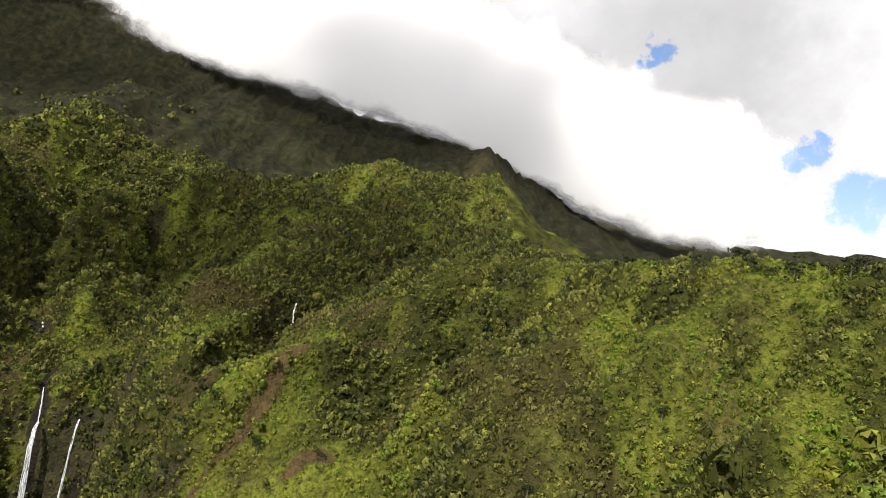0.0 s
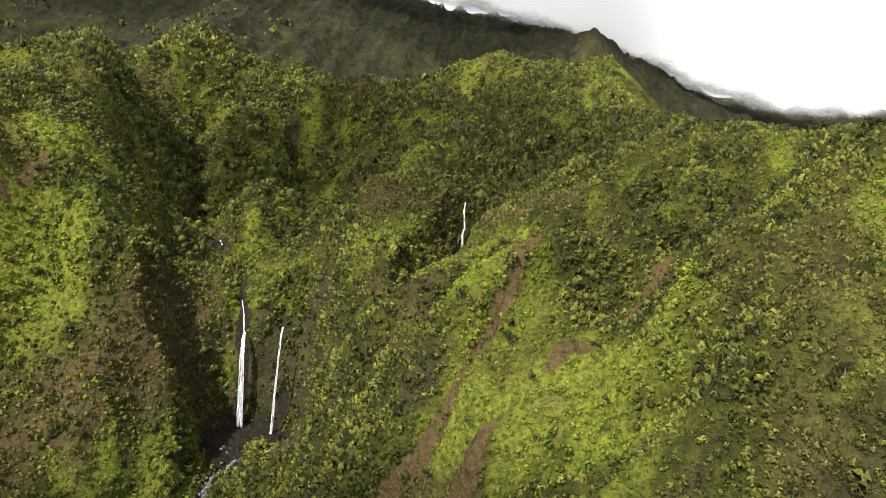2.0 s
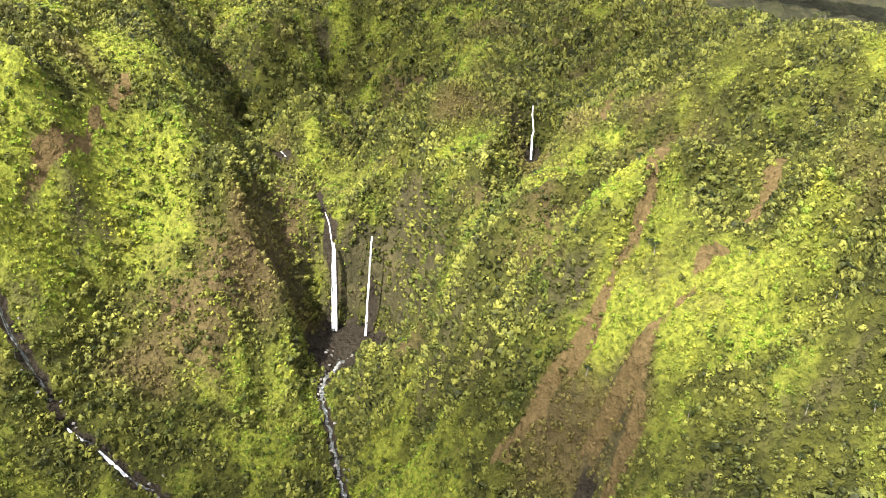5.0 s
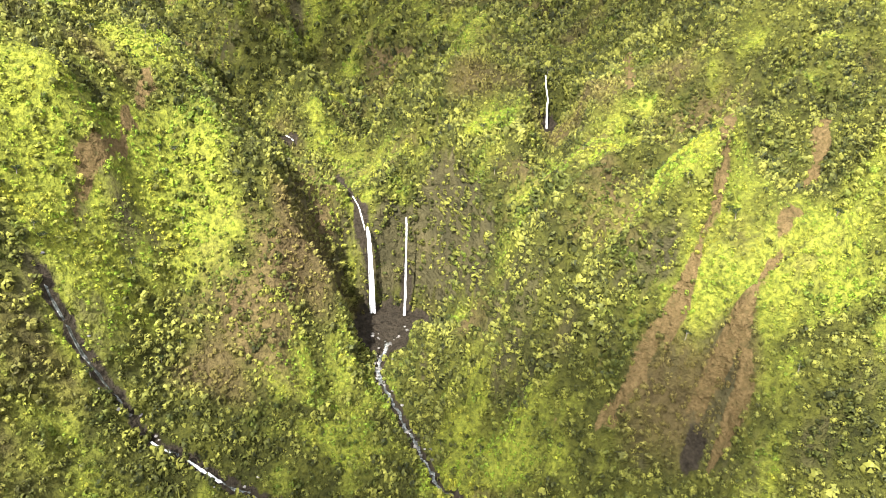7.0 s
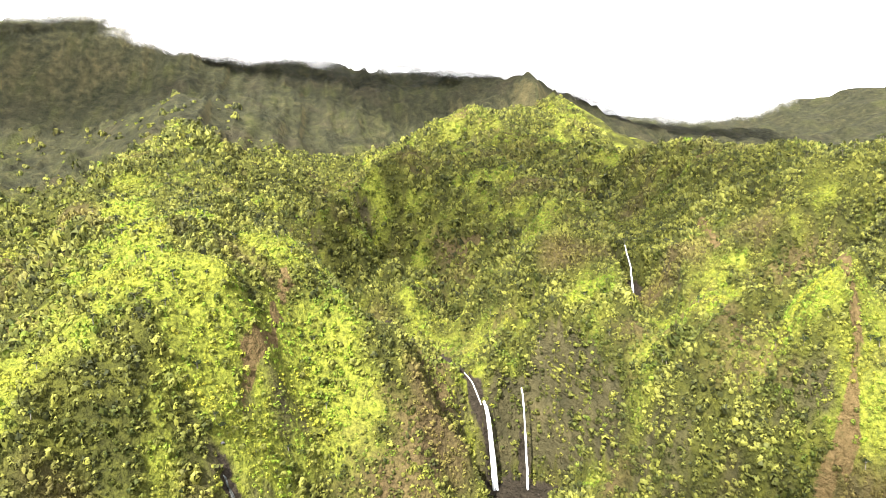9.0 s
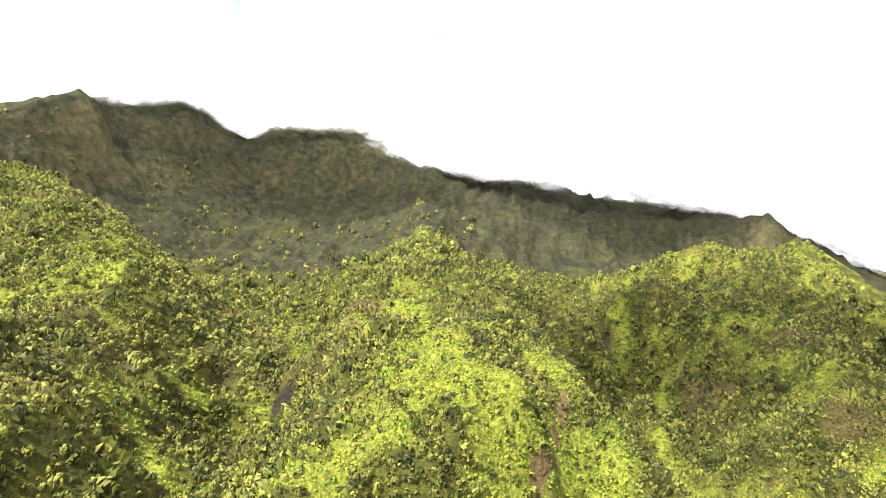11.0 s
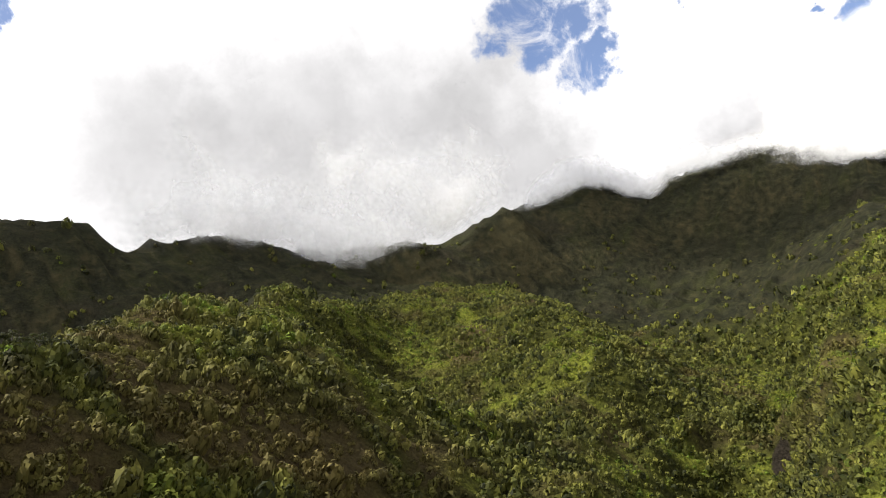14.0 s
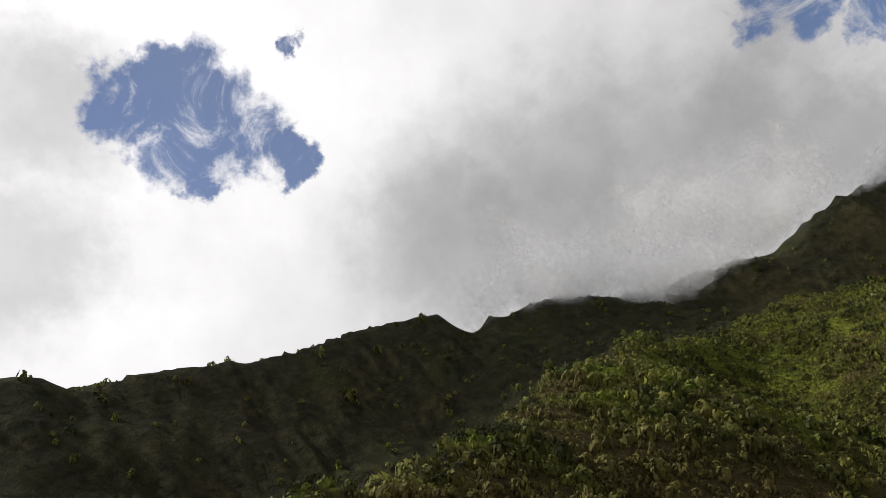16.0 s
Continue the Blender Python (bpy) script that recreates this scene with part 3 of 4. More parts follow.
def patches(x, y, places, wide):
    out = np.zeros(len(x))
    for px0, py0 in places:
        out += np.exp(-((x - px0) ** 2 + (y - py0) ** 2) / wide ** 2)
    return out


def fern_at(x, y):
    n0 = 0.75 * value_noise(x, y, 40, 51) + 0.55 * value_noise(x, y, 15, 52) + 0.3 * value_noise(x, y, 6, 53)
    n1 = 0.5 * value_noise(x, y, 4, 54) + 0.5 * value_noise(x, y, 9, 57)
    slope = np.clip((x + 90) / 40, 0, 1) * np.clip((320 - y) / 40, 0, 1) * 0.08        # the eastern slope has more ferns
    return np.clip(1.2 * (n0 + 0.75 * patches(x + 9 * n0, y + 9 * n1, FERNS_AND_SUN, 18) + slope - 0.9 * patches(x, y, DRY_PLACES, 14) + 0.6 * n1 - 0.2), 0, 1)


def dry_at(x, y):
    n0 = 0.7 * value_noise(x, y, 55, 55) + 0.5 * value_noise(x, y, 17, 56)
    ridge = 0.42 * np.clip((-420 - x) / 30, 0, 1) * np.clip((170 - y) / 50, 0, 1)        # the western ridge is browner
    return np.clip(1.3 * (n0 + ridge + 1.1 * patches(x, y, DRY_PLACES, 15) - 0.9 * patches(x, y, FERNS_AND_SUN, 15) - 0.32), 0, 1)


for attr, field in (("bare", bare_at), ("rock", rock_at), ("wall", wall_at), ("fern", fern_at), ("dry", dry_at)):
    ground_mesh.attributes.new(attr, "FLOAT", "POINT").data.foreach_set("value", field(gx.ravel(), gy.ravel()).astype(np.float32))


def height(x, y):
    """Height of the finished sheet by bilinear reading."""
    x, y = np.asarray(x, float), np.asarray(y, float)
    i = np.clip(np.searchsorted(xs, x) - 1, 0, len(xs) - 2)
    j = np.clip(np.searchsorted(ys, y) - 1, 0, len(ys) - 2)
    a, b = (x - xs[i]) / (xs[i + 1] - xs[i]), (y - ys[j]) / (ys[j + 1] - ys[j])
    z = gz.reshape(len(ys), len(xs))
    return (z[j, i] * (1 - a) + z[j, i + 1] * a) * (1 - b) + (z[j + 1, i] * (1 - a) + z[j + 1, i + 1] * a) * b
# ---- forest ----
rng = np.random.RandomState(11)


def crown_template(seed, leaves, size=1.0):
    """A ragged dome of leaf sprays: triangles on a squashed half ball, unit radius."""
    r = np.random.RandomState(seed)
    v = r.normal(size=(leaves, 3))
    v[:, 2] = np.abs(v[:, 2]) * 0.9 - 0.12
    v /= np.linalg.norm(v, axis=1)[:, None]
    lump = 0.72 + 0.4 * r.rand(leaves)
    c = v * lump[:, None] * (1, 1, 0.78)
    t = np.cross(v, r.normal(size=(leaves, 3)))
    t /= np.linalg.norm(t, axis=1)[:, None]
    b = np.cross(v, t)
    s = (0.34 + 0.2 * r.rand(leaves))[:, None] * size
    tilt = v * (r.rand(leaves, 1) - 0.5) * 0.5
    return np.stack([c + s * (t + tilt), c + s * (-0.5 * t + 0.87 * b - tilt), c + s * (-0.5 * t - 0.87 * b)], 1)


LOOSE = [crown_template(s, 19) for s in range(8)]
MIDDLING = [crown_template(s, 28, 0.85) for s in range(8)]
FINE = [crown_template(s, 46, 0.66) for s in range(8)]


def forest(name, x, y, size, label, shapes):
    """Joined crowns at the given places."""
    z = height(x, y)
    tri = np.empty((len(x), len(shapes[0]), 3, 3), np.float32)
    which = rng.randint(0, len(shapes), len(x))
    ang = rng.rand(len(x)) * 6.283
    fern, dry = fern_at(x, y), dry_at(x, y)
    bush = rng.rand(len(x)) < np.where((x > -70) & (y < 340), 0.1, 0.2)
    size = size * (1 - 0.3 * fern - 0.2 * dry) * np.where(bush, 1.4, 1.0)
    tall = size * (1.0 + 0.9 * rng.rand(len(x))) * (1 - 0.12 * fern) * np.where(bush, 1.3, 1.0)
    fern = fern * np.where(bush, 0.12, 1.0)
    # crowns lean out from steep ground
    lean = np.stack([height(x - 3, y) - height(x + 3, y), height(x, y - 3) - height(x, y + 3), np.full(len(x), 6.0)], 1)
    lean /= np.linalg.norm(lean, axis=1)[:, None]
    lean += (0, 0, 0.6)
    lean /= np.linalg.norm(lean, axis=1)[:, None]
    for k in range(len(shapes)):
        m = np.where(which == k)[0]
        ca, sa = np.cos(ang[m])[:, None, None], np.sin(ang[m])[:, None, None]
        t = shapes[k][None]
        u, v, w0 = (t[..., 0] * ca - t[..., 1] * sa) * size[m, None, None], (t[..., 0] * sa + t[..., 1] * ca) * size[m, None, None], t[..., 2] * tall[m, None, None] + 0.2 * size[m, None, None]
        n0 = lean[m]
        e1 = np.stack([n0[:, 2], 0 * n0[:, 0], -n0[:, 0]], 1)
        e1 /= np.linalg.norm(e1, axis=1)[:, None]
        e2 = np.cross(n0, e1)
        foot = np.stack([x[m], y[m], z[m]], 1)
        tri[m] = foot[:, None, None, :] + u[..., None] * e1[:, None, None, :] + v[..., None] * e2[:, None, None, :] + w0[..., None] * n0[:, None, None, :]
    me = bpy.data.meshes.new(name)
    pts = tri.reshape(-1, 3)
    quads(me, pts, np.arange(len(pts)).reshape(-1, 3))
    tone = np.clip(0.5 + 0.27 * rng.normal(size=len(x)) + 0.25 * value_noise(x, y, 11, 41), 0, 1)
    me.attributes.new("tone", "FLOAT", "POINT").data.foreach_set("value", np.repeat(tone, len(shapes[0]) * 3).astype(np.float32))
    for attr, field in (("fern", fern), ("dry", dry)):
        me.attributes.new(attr, "FLOAT", "POINT").data.foreach_set("value", np.repeat(field, len(shapes[0]) * 3).astype(np.float32))
    me.materials.append(LEAF)
    return tagged(new(name, me), label, "forest", kind="stuff")


def scatter(x0, x1, y0, y1, step):
    px, py = np.meshgrid(np.arange(x0, x1, step), np.arange(y0, y1, step))
    px, py = px.ravel() + rng.uniform(-0.6, 0.6, px.size) * step, py.ravel() + rng.uniform(-0.6, 0.6, px.size) * step
    return px, py


PLOTS = [("forest_canopy", -345, 150, 150, 480, 2.5, 0.85, 1.7, LOOSE, "dense yellow-green rainforest shrubs covering the steep slopes"),
         ("forest_canopy", -70, 140, 130, 345, 2.0, 0.65, 1.35, MIDDLING, "low lime-green ferns and shrubs on the steep eastern slope"),
         ("forest_canopy", -900, -345, 130, 780, 3.9, 1.2, 2.4, LOOSE, "dense dark green rainforest on the western hills"),
         ("forest_canopy", -700, -400, -110, 130, 3.4, 1.3, 2.6, FINE, "dense leafy rainforest on the near western ridge"),
         ("forest_canopy", -345, 160, 480, 1050, 4.6, 1.5, 2.9, LOOSE, "dense green rainforest on the upper spurs"),
         ("forest_canopy", -400, 150, 0, 150, 5.0, 1.7, 3.4, LOOSE, "dense green rainforest on the lower valley floor"),
         ("forest_canopy", 150, 440, 0, 700, 7.0, 2.0, 3.6, LOOSE, "green rainforest behind the eastern crest"),
         ("forest_canopy", -1250, -900, -300, 1000, 10.0, 2.6, 5.0, LOOSE, "far green rainforest below the cliffs"),
         ("forest_canopy", -880, -345, 780, 1200, 8.0, 2.4, 4.6, LOOSE, "far green rainforest at the foot of the cliffs")]
for name, x0, x1, y0, y1, step, r0, r1, shapes, label in PLOTS:
    px, py = scatter(x0, x1, y0, y1, step)
    keep = (bare_at(px, py) < 0.45 + 0.6 * rng.rand(len(px)) ** 2) & (rock_at(px, py) < 0.4 + 0.4 * rng.rand(len(px))) & (rng.rand(len(px)) < 0.93)
    steep = np.abs(height(px + 4, py) - height(px - 4, py)) + np.abs(height(px, py + 4) - height(px, py - 4))
    keep &= (steep < 68 + 34 * rng.rand(len(px))) & (rng.rand(len(px)) > 0.93 * wall_at(px, py))
    if step == 2.5:
        keep &= (px < -68) | (py > 343)
    px, py = px[keep], py[keep]
    # as many crowns to the true area of a slope as to level ground
    area = np.sqrt(1 + ((height(px + 2, py) - height(px - 2, py)) / 4) ** 2 + ((height(px, py + 2) - height(px, py - 2)) / 4) ** 2)
    times = np.clip((area + rng.rand(len(px))).astype(int), 1, 3)
    px, py = np.repeat(px, times), np.repeat(py, times)
    again = np.repeat(times, times) > 1
    px, py = px + again * rng.uniform(-0.5, 0.5, len(px)) * step, py + again * rng.uniform(-0.5, 0.5, len(py)) * step
    lump = value_noise(px, py, 16, 21)
    forest(name, px, py, (r0 + (r1 - r0) * rng.rand(len(px)) ** 1.6) * (1 + 0.3 * lump), label, shapes)

# ---- single trees on the crests and the near hill ----


def mat_bark():
    m, n = material("bark")
    pos = n.add("ShaderNodeTexCoord").outputs["Object"]
    t = n.noise(pos, 6.0, 4.0, 0.6)
    surface(n, n.ramp(t, [(0.3, (0.05, 0.045, 0.038)), (0.7, (0.16, 0.145, 0.12))]).outputs[0], 0.9)
    return m


BARK = mat_bark()
DARK = leaf_material("dark_leaves", (0.010, 0.016, 0.004), (0.022, 0.034, 0.007), (0.045, 0.06, 0.012), (0.05, 0.055, 0.016))


def tube(bm, path, radii, sides=6):
    rings = []
    for k, (p, r) in enumerate(zip(path, radii)):
        d = (Vector(path[min(k + 1, len(path) - 1)]) - Vector(path[max(k - 1, 0)])).normalized()
        a = d.orthogonal().normalized()
        b = d.cross(a)
        rings.append([bm.verts.new(Vector(p) + r * (a * math.cos(6.283 * i / sides) + b * math.sin(6.283 * i / sides))) for i in range(sides)])
    for p, q in zip(rings, rings[1:]):
        for i in range(sides):
            bm.faces.new((p[i], p[(i + 1) % sides], q[(i + 1) % sides], q[i]))
    bm.faces.new(rings[-1])


def part(name, bm, mat, parent, label=""):
    me = bpy.data.meshes.new(name)
    bm.to_mesh(me)
    bm.free()
    me.materials.append(mat)
    ob = new(name, me)
    ob.parent = parent
    if label:
        tagged(ob, label)
    return ob


def make_tree(seed, tall, spread, leaf=LEAF, label="small rainforest tree with a spreading uneven green crown", group="trees on the crests"):
    r = random.Random(seed)
    root = tagged(new("tree"), label, "tree", group)
    bm = bmesh.new()
    top = (r.uniform(-0.3, 0.3), r.uniform(-0.3, 0.3), tall * 0.72)
    tube(bm, [(0, 0, -1.0), (0.05, 0, tall * 0.3), top], [0.2, 0.15, 0.07])
    tips = [Vector(top)]
    for k in range(5):
        a = k * 1.26 + r.uniform(-0.4, 0.4)
        foot = Vector((0, 0, tall * r.uniform(0.35, 0.6)))
        tip = Vector((math.cos(a) * spread * r.uniform(0.5, 0.85), math.sin(a) * spread * r.uniform(0.5, 0.85), tall * r.uniform(0.62, 0.9)))
        tube(bm, [foot, foot.lerp(tip, 0.5) + Vector((0, 0, 0.15)), tip], [0.09, 0.06, 0.03], 5)
        tips.append(tip)
    part("trunk", bm, BARK, root)
    bm = bmesh.new()
    for tip in tips:
        size = spread * r.uniform(0.38, 0.55)
        for k in range(34):
            v = Vector((r.gauss(0, 1), r.gauss(0, 1), r.gauss(0, 0.8) + 0.25)).normalized()
            c = tip + Vector((v.x, v.y, v.z * 0.6)) * size * r.uniform(0.65, 1.1)
            t = v.orthogonal().normalized()
            t.rotate(Matrix.Rotation(r.uniform(0, 6.28), 3, v))
            u = (v.cross(t) + v * r.uniform(-0.4, 0.4)).normalized()
            q = r.uniform(0.16, 0.30) * spread * 0.6
            bm.faces.new([bm.verts.new(c + q * (t * x + u * y)) for x, y in ((1, 0), (0.2, 0.55), (-0.9, 0.2), (-0.3, -0.6))])
    part("crown", bm, leaf, root)
    return root


TREES = [make_tree(1, 4.2, 1.9), make_tree(2, 3.4, 2.3), make_tree(3, 5.0, 2.0), make_tree(4, 3.8, 2.6)]
DARK_TREES = [make_tree(k, tall, wide, DARK, "dark green rainforest tree standing out of the low shrubs", "dark trees on the slopes") for k, tall, wide in ((11, 4.0, 1.5), (12, 3.2, 1.7), (13, 4.8, 1.6))]
SPOTS = []
for line, k in (([p[:2] for p in RIDGES["east_crest"][:13]], 50), ([p[:2] for p in RIDGES["near_hill"][:13]], 50), ([p[:2] for p in RIDGES["mid_hill"]], 20), ([p[:2] for p in RIDGES["sun_spur_east"]], 14), ([p[:2] for p in RIDGES["sun_spur"]], 8)):
    for i in range(k):
        s = rng.rand() * (len(line) - 1)
        a, b, f = line[int(s)], line[int(s) + 1], s - int(s)
        SPOTS.append((a[0] + (b[0] - a[0]) * f + rng.normal() * 4, a[1] + (b[1] - a[1]) * f + rng.normal() * 4))
for i, (x, y) in enumerate(SPOTS):
    m = pose(x, y, float(height(x, y)) - 0.2, rng.normal() * 4, rng.normal() * 4, rng.rand() * 360)
    if i < len(TREES):
        TREES[i].matrix_basis = m
    else:
        copy_thing(TREES[i % len(TREES)], m @ Matrix.Scale(float(rng.uniform(0.75, 1.25)), 4))

k = 0
for x0, x1, y0, y1, number in ((-400, -235, 235, 480, 100), (-60, 80, 150, 300, 36), (-150, -70, 200, 420, 20), (-620, -420, 230, 520, 46)):
    for i in range(number):
        x, y = rng.uniform(x0, x1), rng.uniform(y0, y1)
        if max(bare_at(np.array([x]), np.array([y]))[0], rock_at(np.array([x]), np.array([y]))[0]) > 0.3:
            continue
        m = pose(x, y, float(height(x, y)) - 0.2, rng.normal() * 4, rng.normal() * 4, rng.rand() * 360)
        if k < len(DARK_TREES):
            DARK_TREES[k].matrix_basis = m
        else:
            copy_thing(DARK_TREES[k % len(DARK_TREES)], m @ Matrix.Scale(float(rng.uniform(0.7, 1.2)), 4))
        k += 1

# ---- water ----


def mat_water():
    m, n = material("white_water")
    pos = n.add("ShaderNodeNewGeometry").outputs["Position"]
    st = n.noise(n.add("ShaderNodeVectorMath", {0: pos, 1: (1.6, 1.6, 0.10)}, operation="MULTIPLY"), 1.0, 4.0, 0.6)
    col = n.ramp(st, [(0.3, (0.28, 0.29, 0.31)), (0.62, (0.66, 0.67, 0.69))])
    p = n.add("ShaderNodeBsdfPrincipled", {"Base Color": col.outputs[0], "Roughness": 0.35})
    tr = n.add("ShaderNodeBsdfTransparent")
    mx = n.add("ShaderNodeMixShader", {0: n.smooth(st, 0.36, 0.56, 0.15, 0.95), 1: tr.outputs[0], 2: p.outputs[0]})
    n.add("ShaderNodeOutputMaterial", {"Surface": mx.outputs[0]})
    return m


def mat_pool():
    m, n = material("stream_water")
    pos = n.add("ShaderNodeNewGeometry").outputs["Position"]
    t = n.noise(pos, 0.7, 4.0, 0.7)
    col = n.ramp(t, [(0.45, (0.015, 0.017, 0.015)), (0.62, (0.10, 0.11, 0.11)), (0.70, (0.6, 0.62, 0.62))])
    b = n.add("ShaderNodeBump", {"Strength": 0.5, "Distance": 0.2, "Height": t.outputs[0]})
    surface(n, col.outputs[0], 0.35, b.outputs[0])
    return m


WHITE, POOL = mat_water(), mat_pool()


def make_fall(path, width0, width1, strands, label):
    """A fall as a bundle of tapering strands of water along a path of (x, y, z)."""
    root = tagged(new("waterfall"), label, "waterfall", "waterfalls of the valley")
    r = random.Random(len(path) * 7 + strands)
    root.matrix_basis = pose(*path[-1])
    base = Vector(path[-1])
    for k in range(strands):
        off = (k + 0.5) / strands - 0.5
        bm = bmesh.new()
        pts, rad = [], []
        steps = 14
        for i in range(steps + 1):
            f = i / steps
            s = f * (len(path) - 1)
            a, b = Vector(path[int(min(s, len(path) - 2))]), Vector(path[int(min(s, len(path) - 2)) + 1])
            p = a.lerp(b, s - int(min(s, len(path) - 2))) - base
            wide = width0 + (width1 - width0) * f
            pts.append(p + Vector((off * wide + r.uniform(-0.12, 0.12), -0.4 - 0.8 * f + r.uniform(-0.15, 0.15), 0)))
            rad.append(wide / strands * r.uniform(0.42, 0.75))
        tube(bm, pts, rad, 6)
        part("strand", bm, WHITE, root)
    return root


make_fall([(-152, 353, -136), (-151.5, 349.5, -138.5), (-151, 347, -146), (-150.5, 345.5, -162), (-150, 344, -185.5)], 1.3, 3.4, 5, "tall white waterfall plunging down a dark rock cliff")
make_fall([(-131, 349, -129.5), (-131, 346.5, -133), (-131.3, 344.5, -145), (-131.8, 342.5, -165), (-132.3, 341, -185.5)], 0.7, 1.3, 3, "thin white waterfall beside the larger one")
make_fall([(-42.5, 402, -62), (-43, 399, -67), (-41.5, 396.5, -76), (-42.5, 395, -78), (-42, 393.5, -92)], 0.6, 1.3, 3, "white waterfall in an upper gully above the bench")
for line, w0, w1, strands, label in (([(-198, 443), (-196, 439), (-193, 434)], 0.6, 0.9, 2, "slender white cascade high in a dark gully"), ([(-159, 369), (-156, 363), (-153, 356)], 0.5, 0.6, 2, "thin white cascade above the main fall"),
                                     ([(-245, 237), (-241, 235.5), (-237, 234)], 1.0, 1.2, 2, "short white cascade in the western stream"), ([(-231, 232), (-224, 229), (-218, 226)], 1.1, 1.6, 2, "white cascade in the western stream bed")):
    make_fall([(x, y, float(height(x, y)) + 1.0) for x, y in line], w0, w1, strands, label)


def make_stream(line, wide, label):
    """Water in a bed: a ribbon with thickness that follows the ground."""
    bm = bmesh.new()
    pts = []
    for a, b in zip(line, line[1:]):
        k = max(1, int(math.hypot(b[0] - a[0], b[1] - a[1]) / 3))
        pts += [(a[0] + (b[0] - a[0]) * i / k, a[1] + (b[1] - a[1]) * i / k) for i in range(k)]
    rows = []
    for i, (x, y) in enumerate(pts):
        q = pts[min(i + 1, len(pts) - 1)]
        p = pts[max(i - 1, 0)]
        d = Vector((q[0] - p[0], q[1] - p[1], 0)).normalized()
        side = Vector((-d.y, d.x, 0)) * wide * random.uniform(0.6, 1.3)
        j = random.uniform(-0.8, 0.8)
        c = Vector((x + j * d.y, y + j * d.x, float(height(x, y)) + 0.35))
        rows.append([bm.verts.new(c - side), bm.verts.new(c + side), bm.verts.new(c + side - Vector((0, 0, 2))), bm.verts.new(c - side - Vector((0, 0, 2)))])
    for a, b in zip(rows, rows[1:]):
        for i in range(4):
            bm.faces.new((a[i], a[(i + 1) % 4], b[(i + 1) % 4], b[i]))
    bmesh.ops.recalc_face_normals(bm, faces=bm.faces)
    me = bpy.data.meshes.new("stream")
    bm.to_mesh(me)
    bm.free()
    me.materials.append(POOL)
    return tagged(new("stream", me), label, "stream", kind="structure")


make_stream(WEST_CHANNEL, 0.55, "dark rushing stream in a rocky slot")
make_stream(FALL_CHANNEL, 0.9, "dark stream with white riffles below the falls")


def mat_stone():
    m, n = material("basalt")
    pos = n.add("ShaderNodeNewGeometry").outputs["Position"]
    rnd = n.add("ShaderNodeObjectInfo").outputs["Random"]
    t = n.math("ADD", n.math("MULTIPLY", n.noise(pos, 1.3, 5.0, 0.65), 0.7), n.math("MULTIPLY", rnd, 0.3))
    surface(n, n.ramp(t, [(0.3, (0.03, 0.03, 0.03)), (0.55, (0.09, 0.085, 0.08)), (0.8, (0.22, 0.21, 0.19))]).outputs[0], 0.7)
    return m


STONE = mat_stone()


def boulder_mesh(seed):
    r = random.Random(seed)
    bm = bmesh.new()
    bmesh.ops.create_icosphere(bm, subdivisions=2, radius=1.0)
    for v in bm.verts:
        n1 = noise.noise(v.co * 1.3 + Vector((seed * 5, 0, 0)))
        v.co *= 0.8 + 0.45 * n1
        v.co.z *= 0.7
    me = bpy.data.meshes.new("boulder")
    bm.to_mesh(me)
    bm.free()
    me.materials.append(STONE)
    return me


BOULDERS = [boulder_mesh(k) for k in range(5)]
for line, k in ((FALL_CHANNEL[:7], 60), (WEST_CHANNEL, 30), ([(-152, 322), (-140, 318), (-132, 326)], 16)):
    for i in range(k):
        s = rng.rand() * (len(line) - 1)
        a, b, f = line[int(s)], line[int(s) + 1], s - int(s)
        x, y = a[0] + (b[0] - a[0]) * f + rng.normal() * 2.2, a[1] + (b[1] - a[1]) * f + rng.normal() * 2.2
        ob = tagged(new("boulder", BOULDERS[i % 5]), "grey weathered basalt boulder in the stream bed", "boulder", "boulders in the streams")
        ob.matrix_basis = pose(x, y, float(height(x, y)) + 0.1, 0, 0, rng.rand() * 360) @ Matrix.Scale(float(rng.uniform(0.4, 1.3)), 4)

# ---- clouds ----


def mat_cloud():
    m, n = material("cloud_vapour")
    pos = n.add("ShaderNodeNewGeometry").outputs["Position"]
    up = n.add("ShaderNodeAttribute", attribute_name="vapour_weight").outputs["Fac"]
    a = n.noise(pos, 0.010, 6.0, 0.6)
    f = n.math("ADD", n.math("MULTIPLY", a, 1.6), n.math("SUBTRACT", n.math("MULTIPLY", up, 1.3), 1.15))
    alpha = n.math("MULTIPLY", n.smooth(f, 0.0, 0.6, 0.0, 0.75), n.smooth(up, 0.0, 0.25))
    d = n.add("ShaderNodeBsdfDiffuse", {"Color": (0.93, 0.93, 0.94, 1)})
    t = n.add("ShaderNodeBsdfTranslucent", {"Color": (0.93, 0.93, 0.94, 1)})
    mx = n.add("ShaderNodeMixShader", {0: 0.5, 1: d.outputs[0], 2: t.outputs[0]})
    tr = n.add("ShaderNodeBsdfTransparent")
    out = n.add("ShaderNodeMixShader", {0: alpha, 1: tr.outputs[0], 2: mx.outputs[0]})
    n.add("ShaderNodeOutputMaterial", {"Surface": out.outputs[0]})
    return m


CLOUD = mat_cloud()


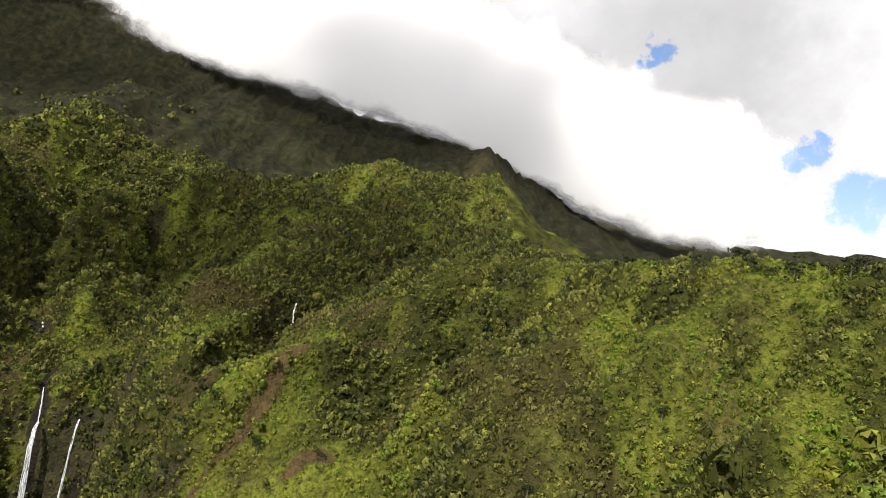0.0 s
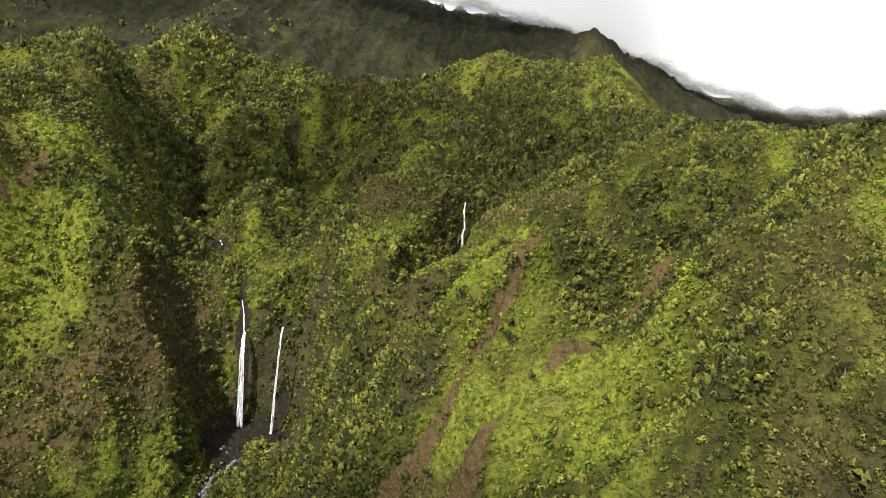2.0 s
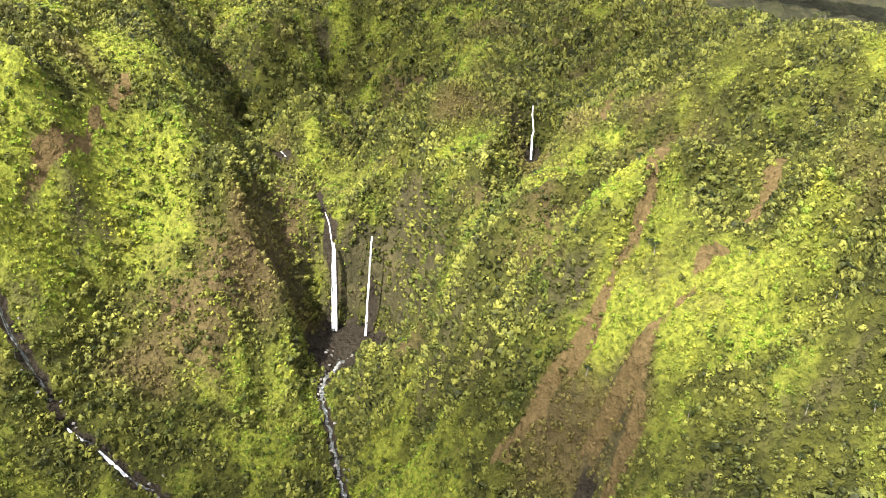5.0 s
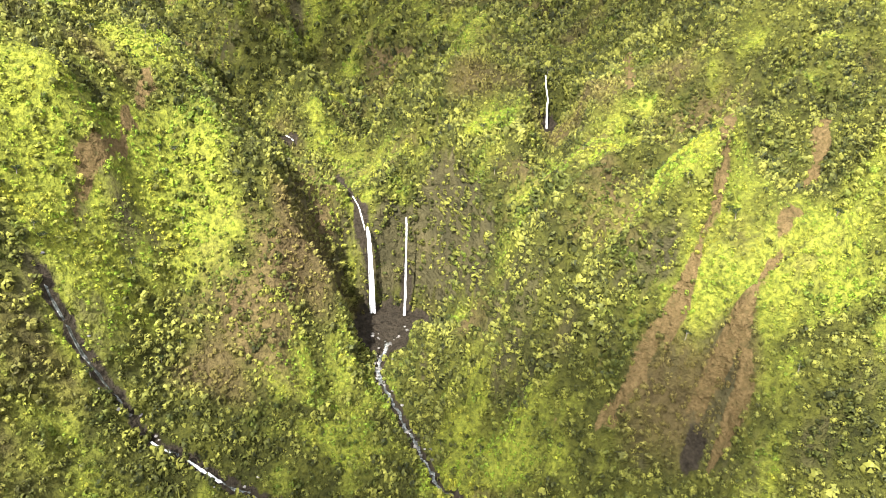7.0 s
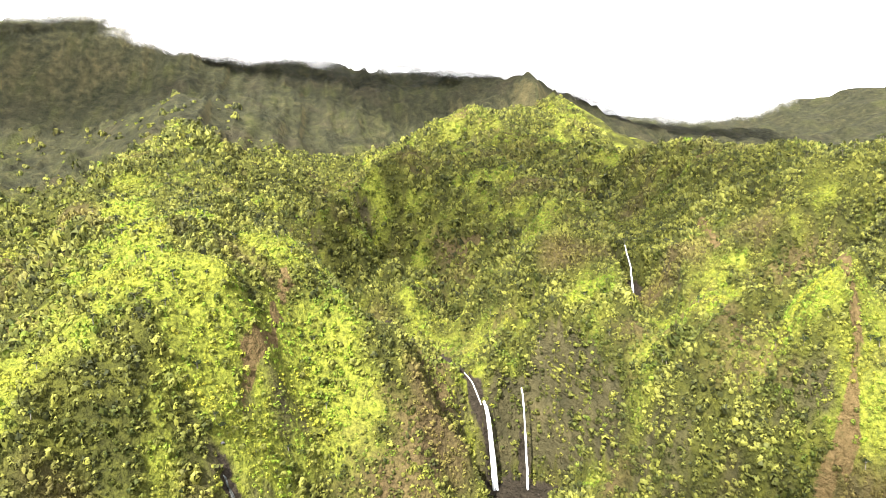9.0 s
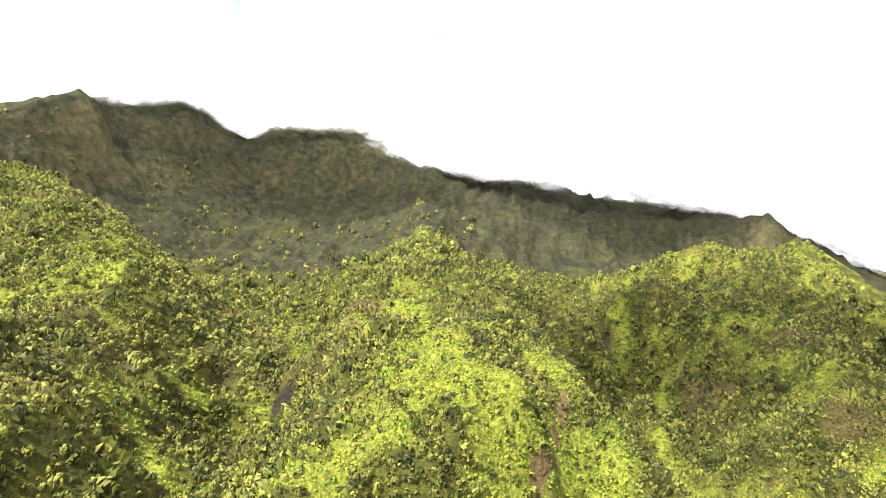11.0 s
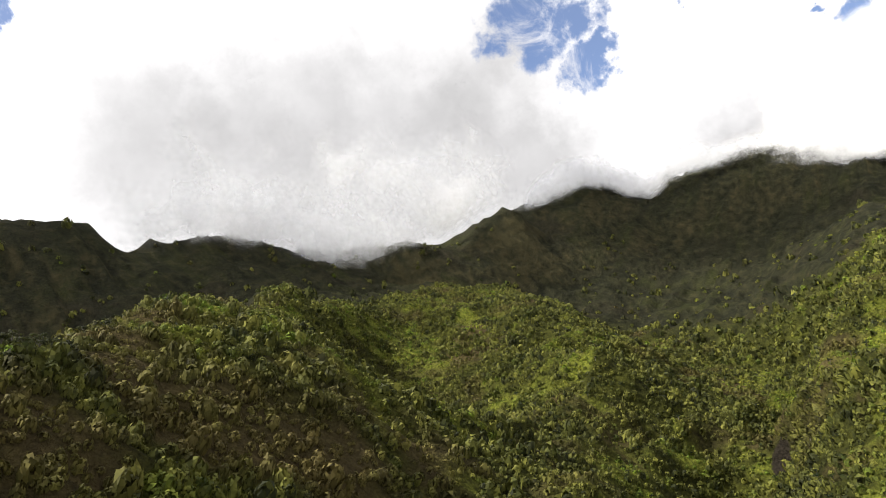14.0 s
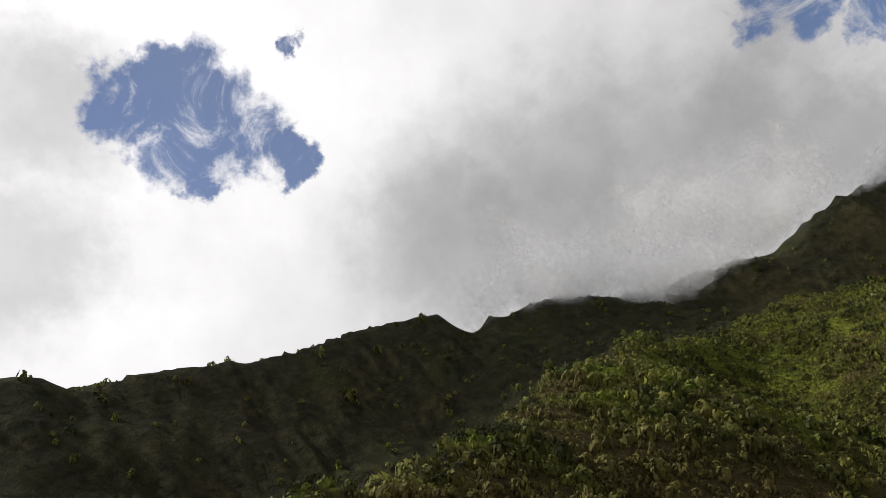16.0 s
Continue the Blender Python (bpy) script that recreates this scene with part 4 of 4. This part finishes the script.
def cloud_bank(spine, tall, layers, toward, fade, label, crown=4.0, weight=1.0, ends=4.5):
    """A bank of cloud lying on a crest: veil behind veil of vapour, thin at its foot and ends. spine: (x, y, foot)."""
    root = tagged(new("cloud"), label, "cloud", "clouds on the mountain crests")
    pts = []
    for a, b in zip(spine, spine[1:]):
        k = max(1, int(math.dist(a[:2], b[:2]) / 18))
        pts += [Vector(a).lerp(Vector(b), i / k) for i in range(k)]
    side = Vector((toward[0], toward[1], 0))
    for layer in range(layers):
        bm = bmesh.new()
        den = bm.verts.layers.float.new("vapour_weight")
        rows = []
        for i, p in enumerate(pts):
            end = min(1.0, min(i, len(pts) - 1 - i) / len(pts) * ends)
            end = end * end * (3 - 2 * end)
            row = []
            for j in range(10):
                h = tall * j / 9
                q = p + side * (layer - layers / 2) + Vector((0, 0, h - fade * 0.6))
                bulge = noise.noise(q * 0.009 + Vector((layer * 3.1, 0, 0))) * 14
                v = bm.verts.new(q + side.normalized() * bulge + Vector((0, 0, bulge * 0.7)))
                v[den] = min(1.0, h / fade) * end * min(1.0, (9 - j) / crown) * weight
                row.append(v)
            rows.append(row)
        for a, b in zip(rows, rows[1:]):
            for j in range(9):
                f = bm.faces.new((a[j], b[j], b[j + 1], a[j + 1]))
                f.smooth = True
        part("veil", bm, CLOUD, root)
    return root


def crest_line(name, first, last, toward, drop):
    return [(x + toward[0], y + toward[1], z - drop) for x, y, z in RIDGES[name][first:last]]


cloud_bank([(-700, 1400, 245), (-560, 1400, 232), (-450, 1400, 228), (-320, 1380, 222), (-100, 1340, 192), (70, 1310, 166), (240, 1295, 126), (390, 1295, 80), (520, 1310, 58), (700, 1340, 66), (900, 1370, 90)], 340, 7, (3, -12), 50, "white cloud bank lying over the dark mountain crest", ends=6.0)
cloud_bank(crest_line("far_crest", 8, 19, (30, -10), 14) + [(-940, 1060, 300), (-880, 1100, 330)], 380, 5, (18, -8), 60, "soft grey cloud resting on the western crest", 8.5, 0.6)
cloud_bank(crest_line("cliff_crest", 1, 12, (10, -40), 8), 110, 4, (2, -9), 40, "torn wisps of cloud along the cliff top", 7.5, 0.9)


def mat_shade_cloud():
    m, n = material("high_shade_cloud")
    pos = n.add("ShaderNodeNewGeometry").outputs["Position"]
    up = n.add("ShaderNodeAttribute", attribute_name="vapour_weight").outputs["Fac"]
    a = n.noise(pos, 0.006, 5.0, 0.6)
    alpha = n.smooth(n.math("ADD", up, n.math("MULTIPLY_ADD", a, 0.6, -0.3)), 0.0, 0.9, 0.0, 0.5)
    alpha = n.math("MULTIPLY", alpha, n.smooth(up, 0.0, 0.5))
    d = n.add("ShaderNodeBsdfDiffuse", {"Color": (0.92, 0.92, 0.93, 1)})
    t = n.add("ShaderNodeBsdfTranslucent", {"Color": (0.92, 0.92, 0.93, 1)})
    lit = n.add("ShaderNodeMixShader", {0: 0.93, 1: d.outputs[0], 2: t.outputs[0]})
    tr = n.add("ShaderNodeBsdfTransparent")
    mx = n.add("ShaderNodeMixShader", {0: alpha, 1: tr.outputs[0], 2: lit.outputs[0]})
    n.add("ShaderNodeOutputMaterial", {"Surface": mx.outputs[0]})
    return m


HIGH = mat_shade_cloud()


def shade_cloud(x, y, z, wide, deep, seed):
    """A flat unseen cloud added to cast shade: two veils, bulging apart in the middle and thinning to a ragged rim."""
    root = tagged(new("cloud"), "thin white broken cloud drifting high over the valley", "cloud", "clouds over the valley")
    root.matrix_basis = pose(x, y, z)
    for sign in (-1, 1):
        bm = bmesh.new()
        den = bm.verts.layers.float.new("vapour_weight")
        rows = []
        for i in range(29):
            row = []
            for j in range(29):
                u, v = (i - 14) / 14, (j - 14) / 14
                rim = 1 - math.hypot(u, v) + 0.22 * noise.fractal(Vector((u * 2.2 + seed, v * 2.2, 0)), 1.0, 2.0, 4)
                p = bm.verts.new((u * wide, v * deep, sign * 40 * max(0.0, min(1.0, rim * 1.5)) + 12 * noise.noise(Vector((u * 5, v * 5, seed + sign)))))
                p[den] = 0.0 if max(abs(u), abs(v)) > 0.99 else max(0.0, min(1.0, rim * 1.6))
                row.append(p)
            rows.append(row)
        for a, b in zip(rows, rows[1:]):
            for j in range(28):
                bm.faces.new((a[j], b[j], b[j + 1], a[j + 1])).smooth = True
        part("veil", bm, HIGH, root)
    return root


# added out of view, each on the sun's ray to the slope it shades
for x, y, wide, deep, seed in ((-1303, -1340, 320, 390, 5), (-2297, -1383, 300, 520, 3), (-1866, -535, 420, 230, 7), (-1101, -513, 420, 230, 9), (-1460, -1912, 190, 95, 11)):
    shade_cloud(x, y, 2400, wide, deep, seed)
scene.cycles.transparent_max_bounces = 32
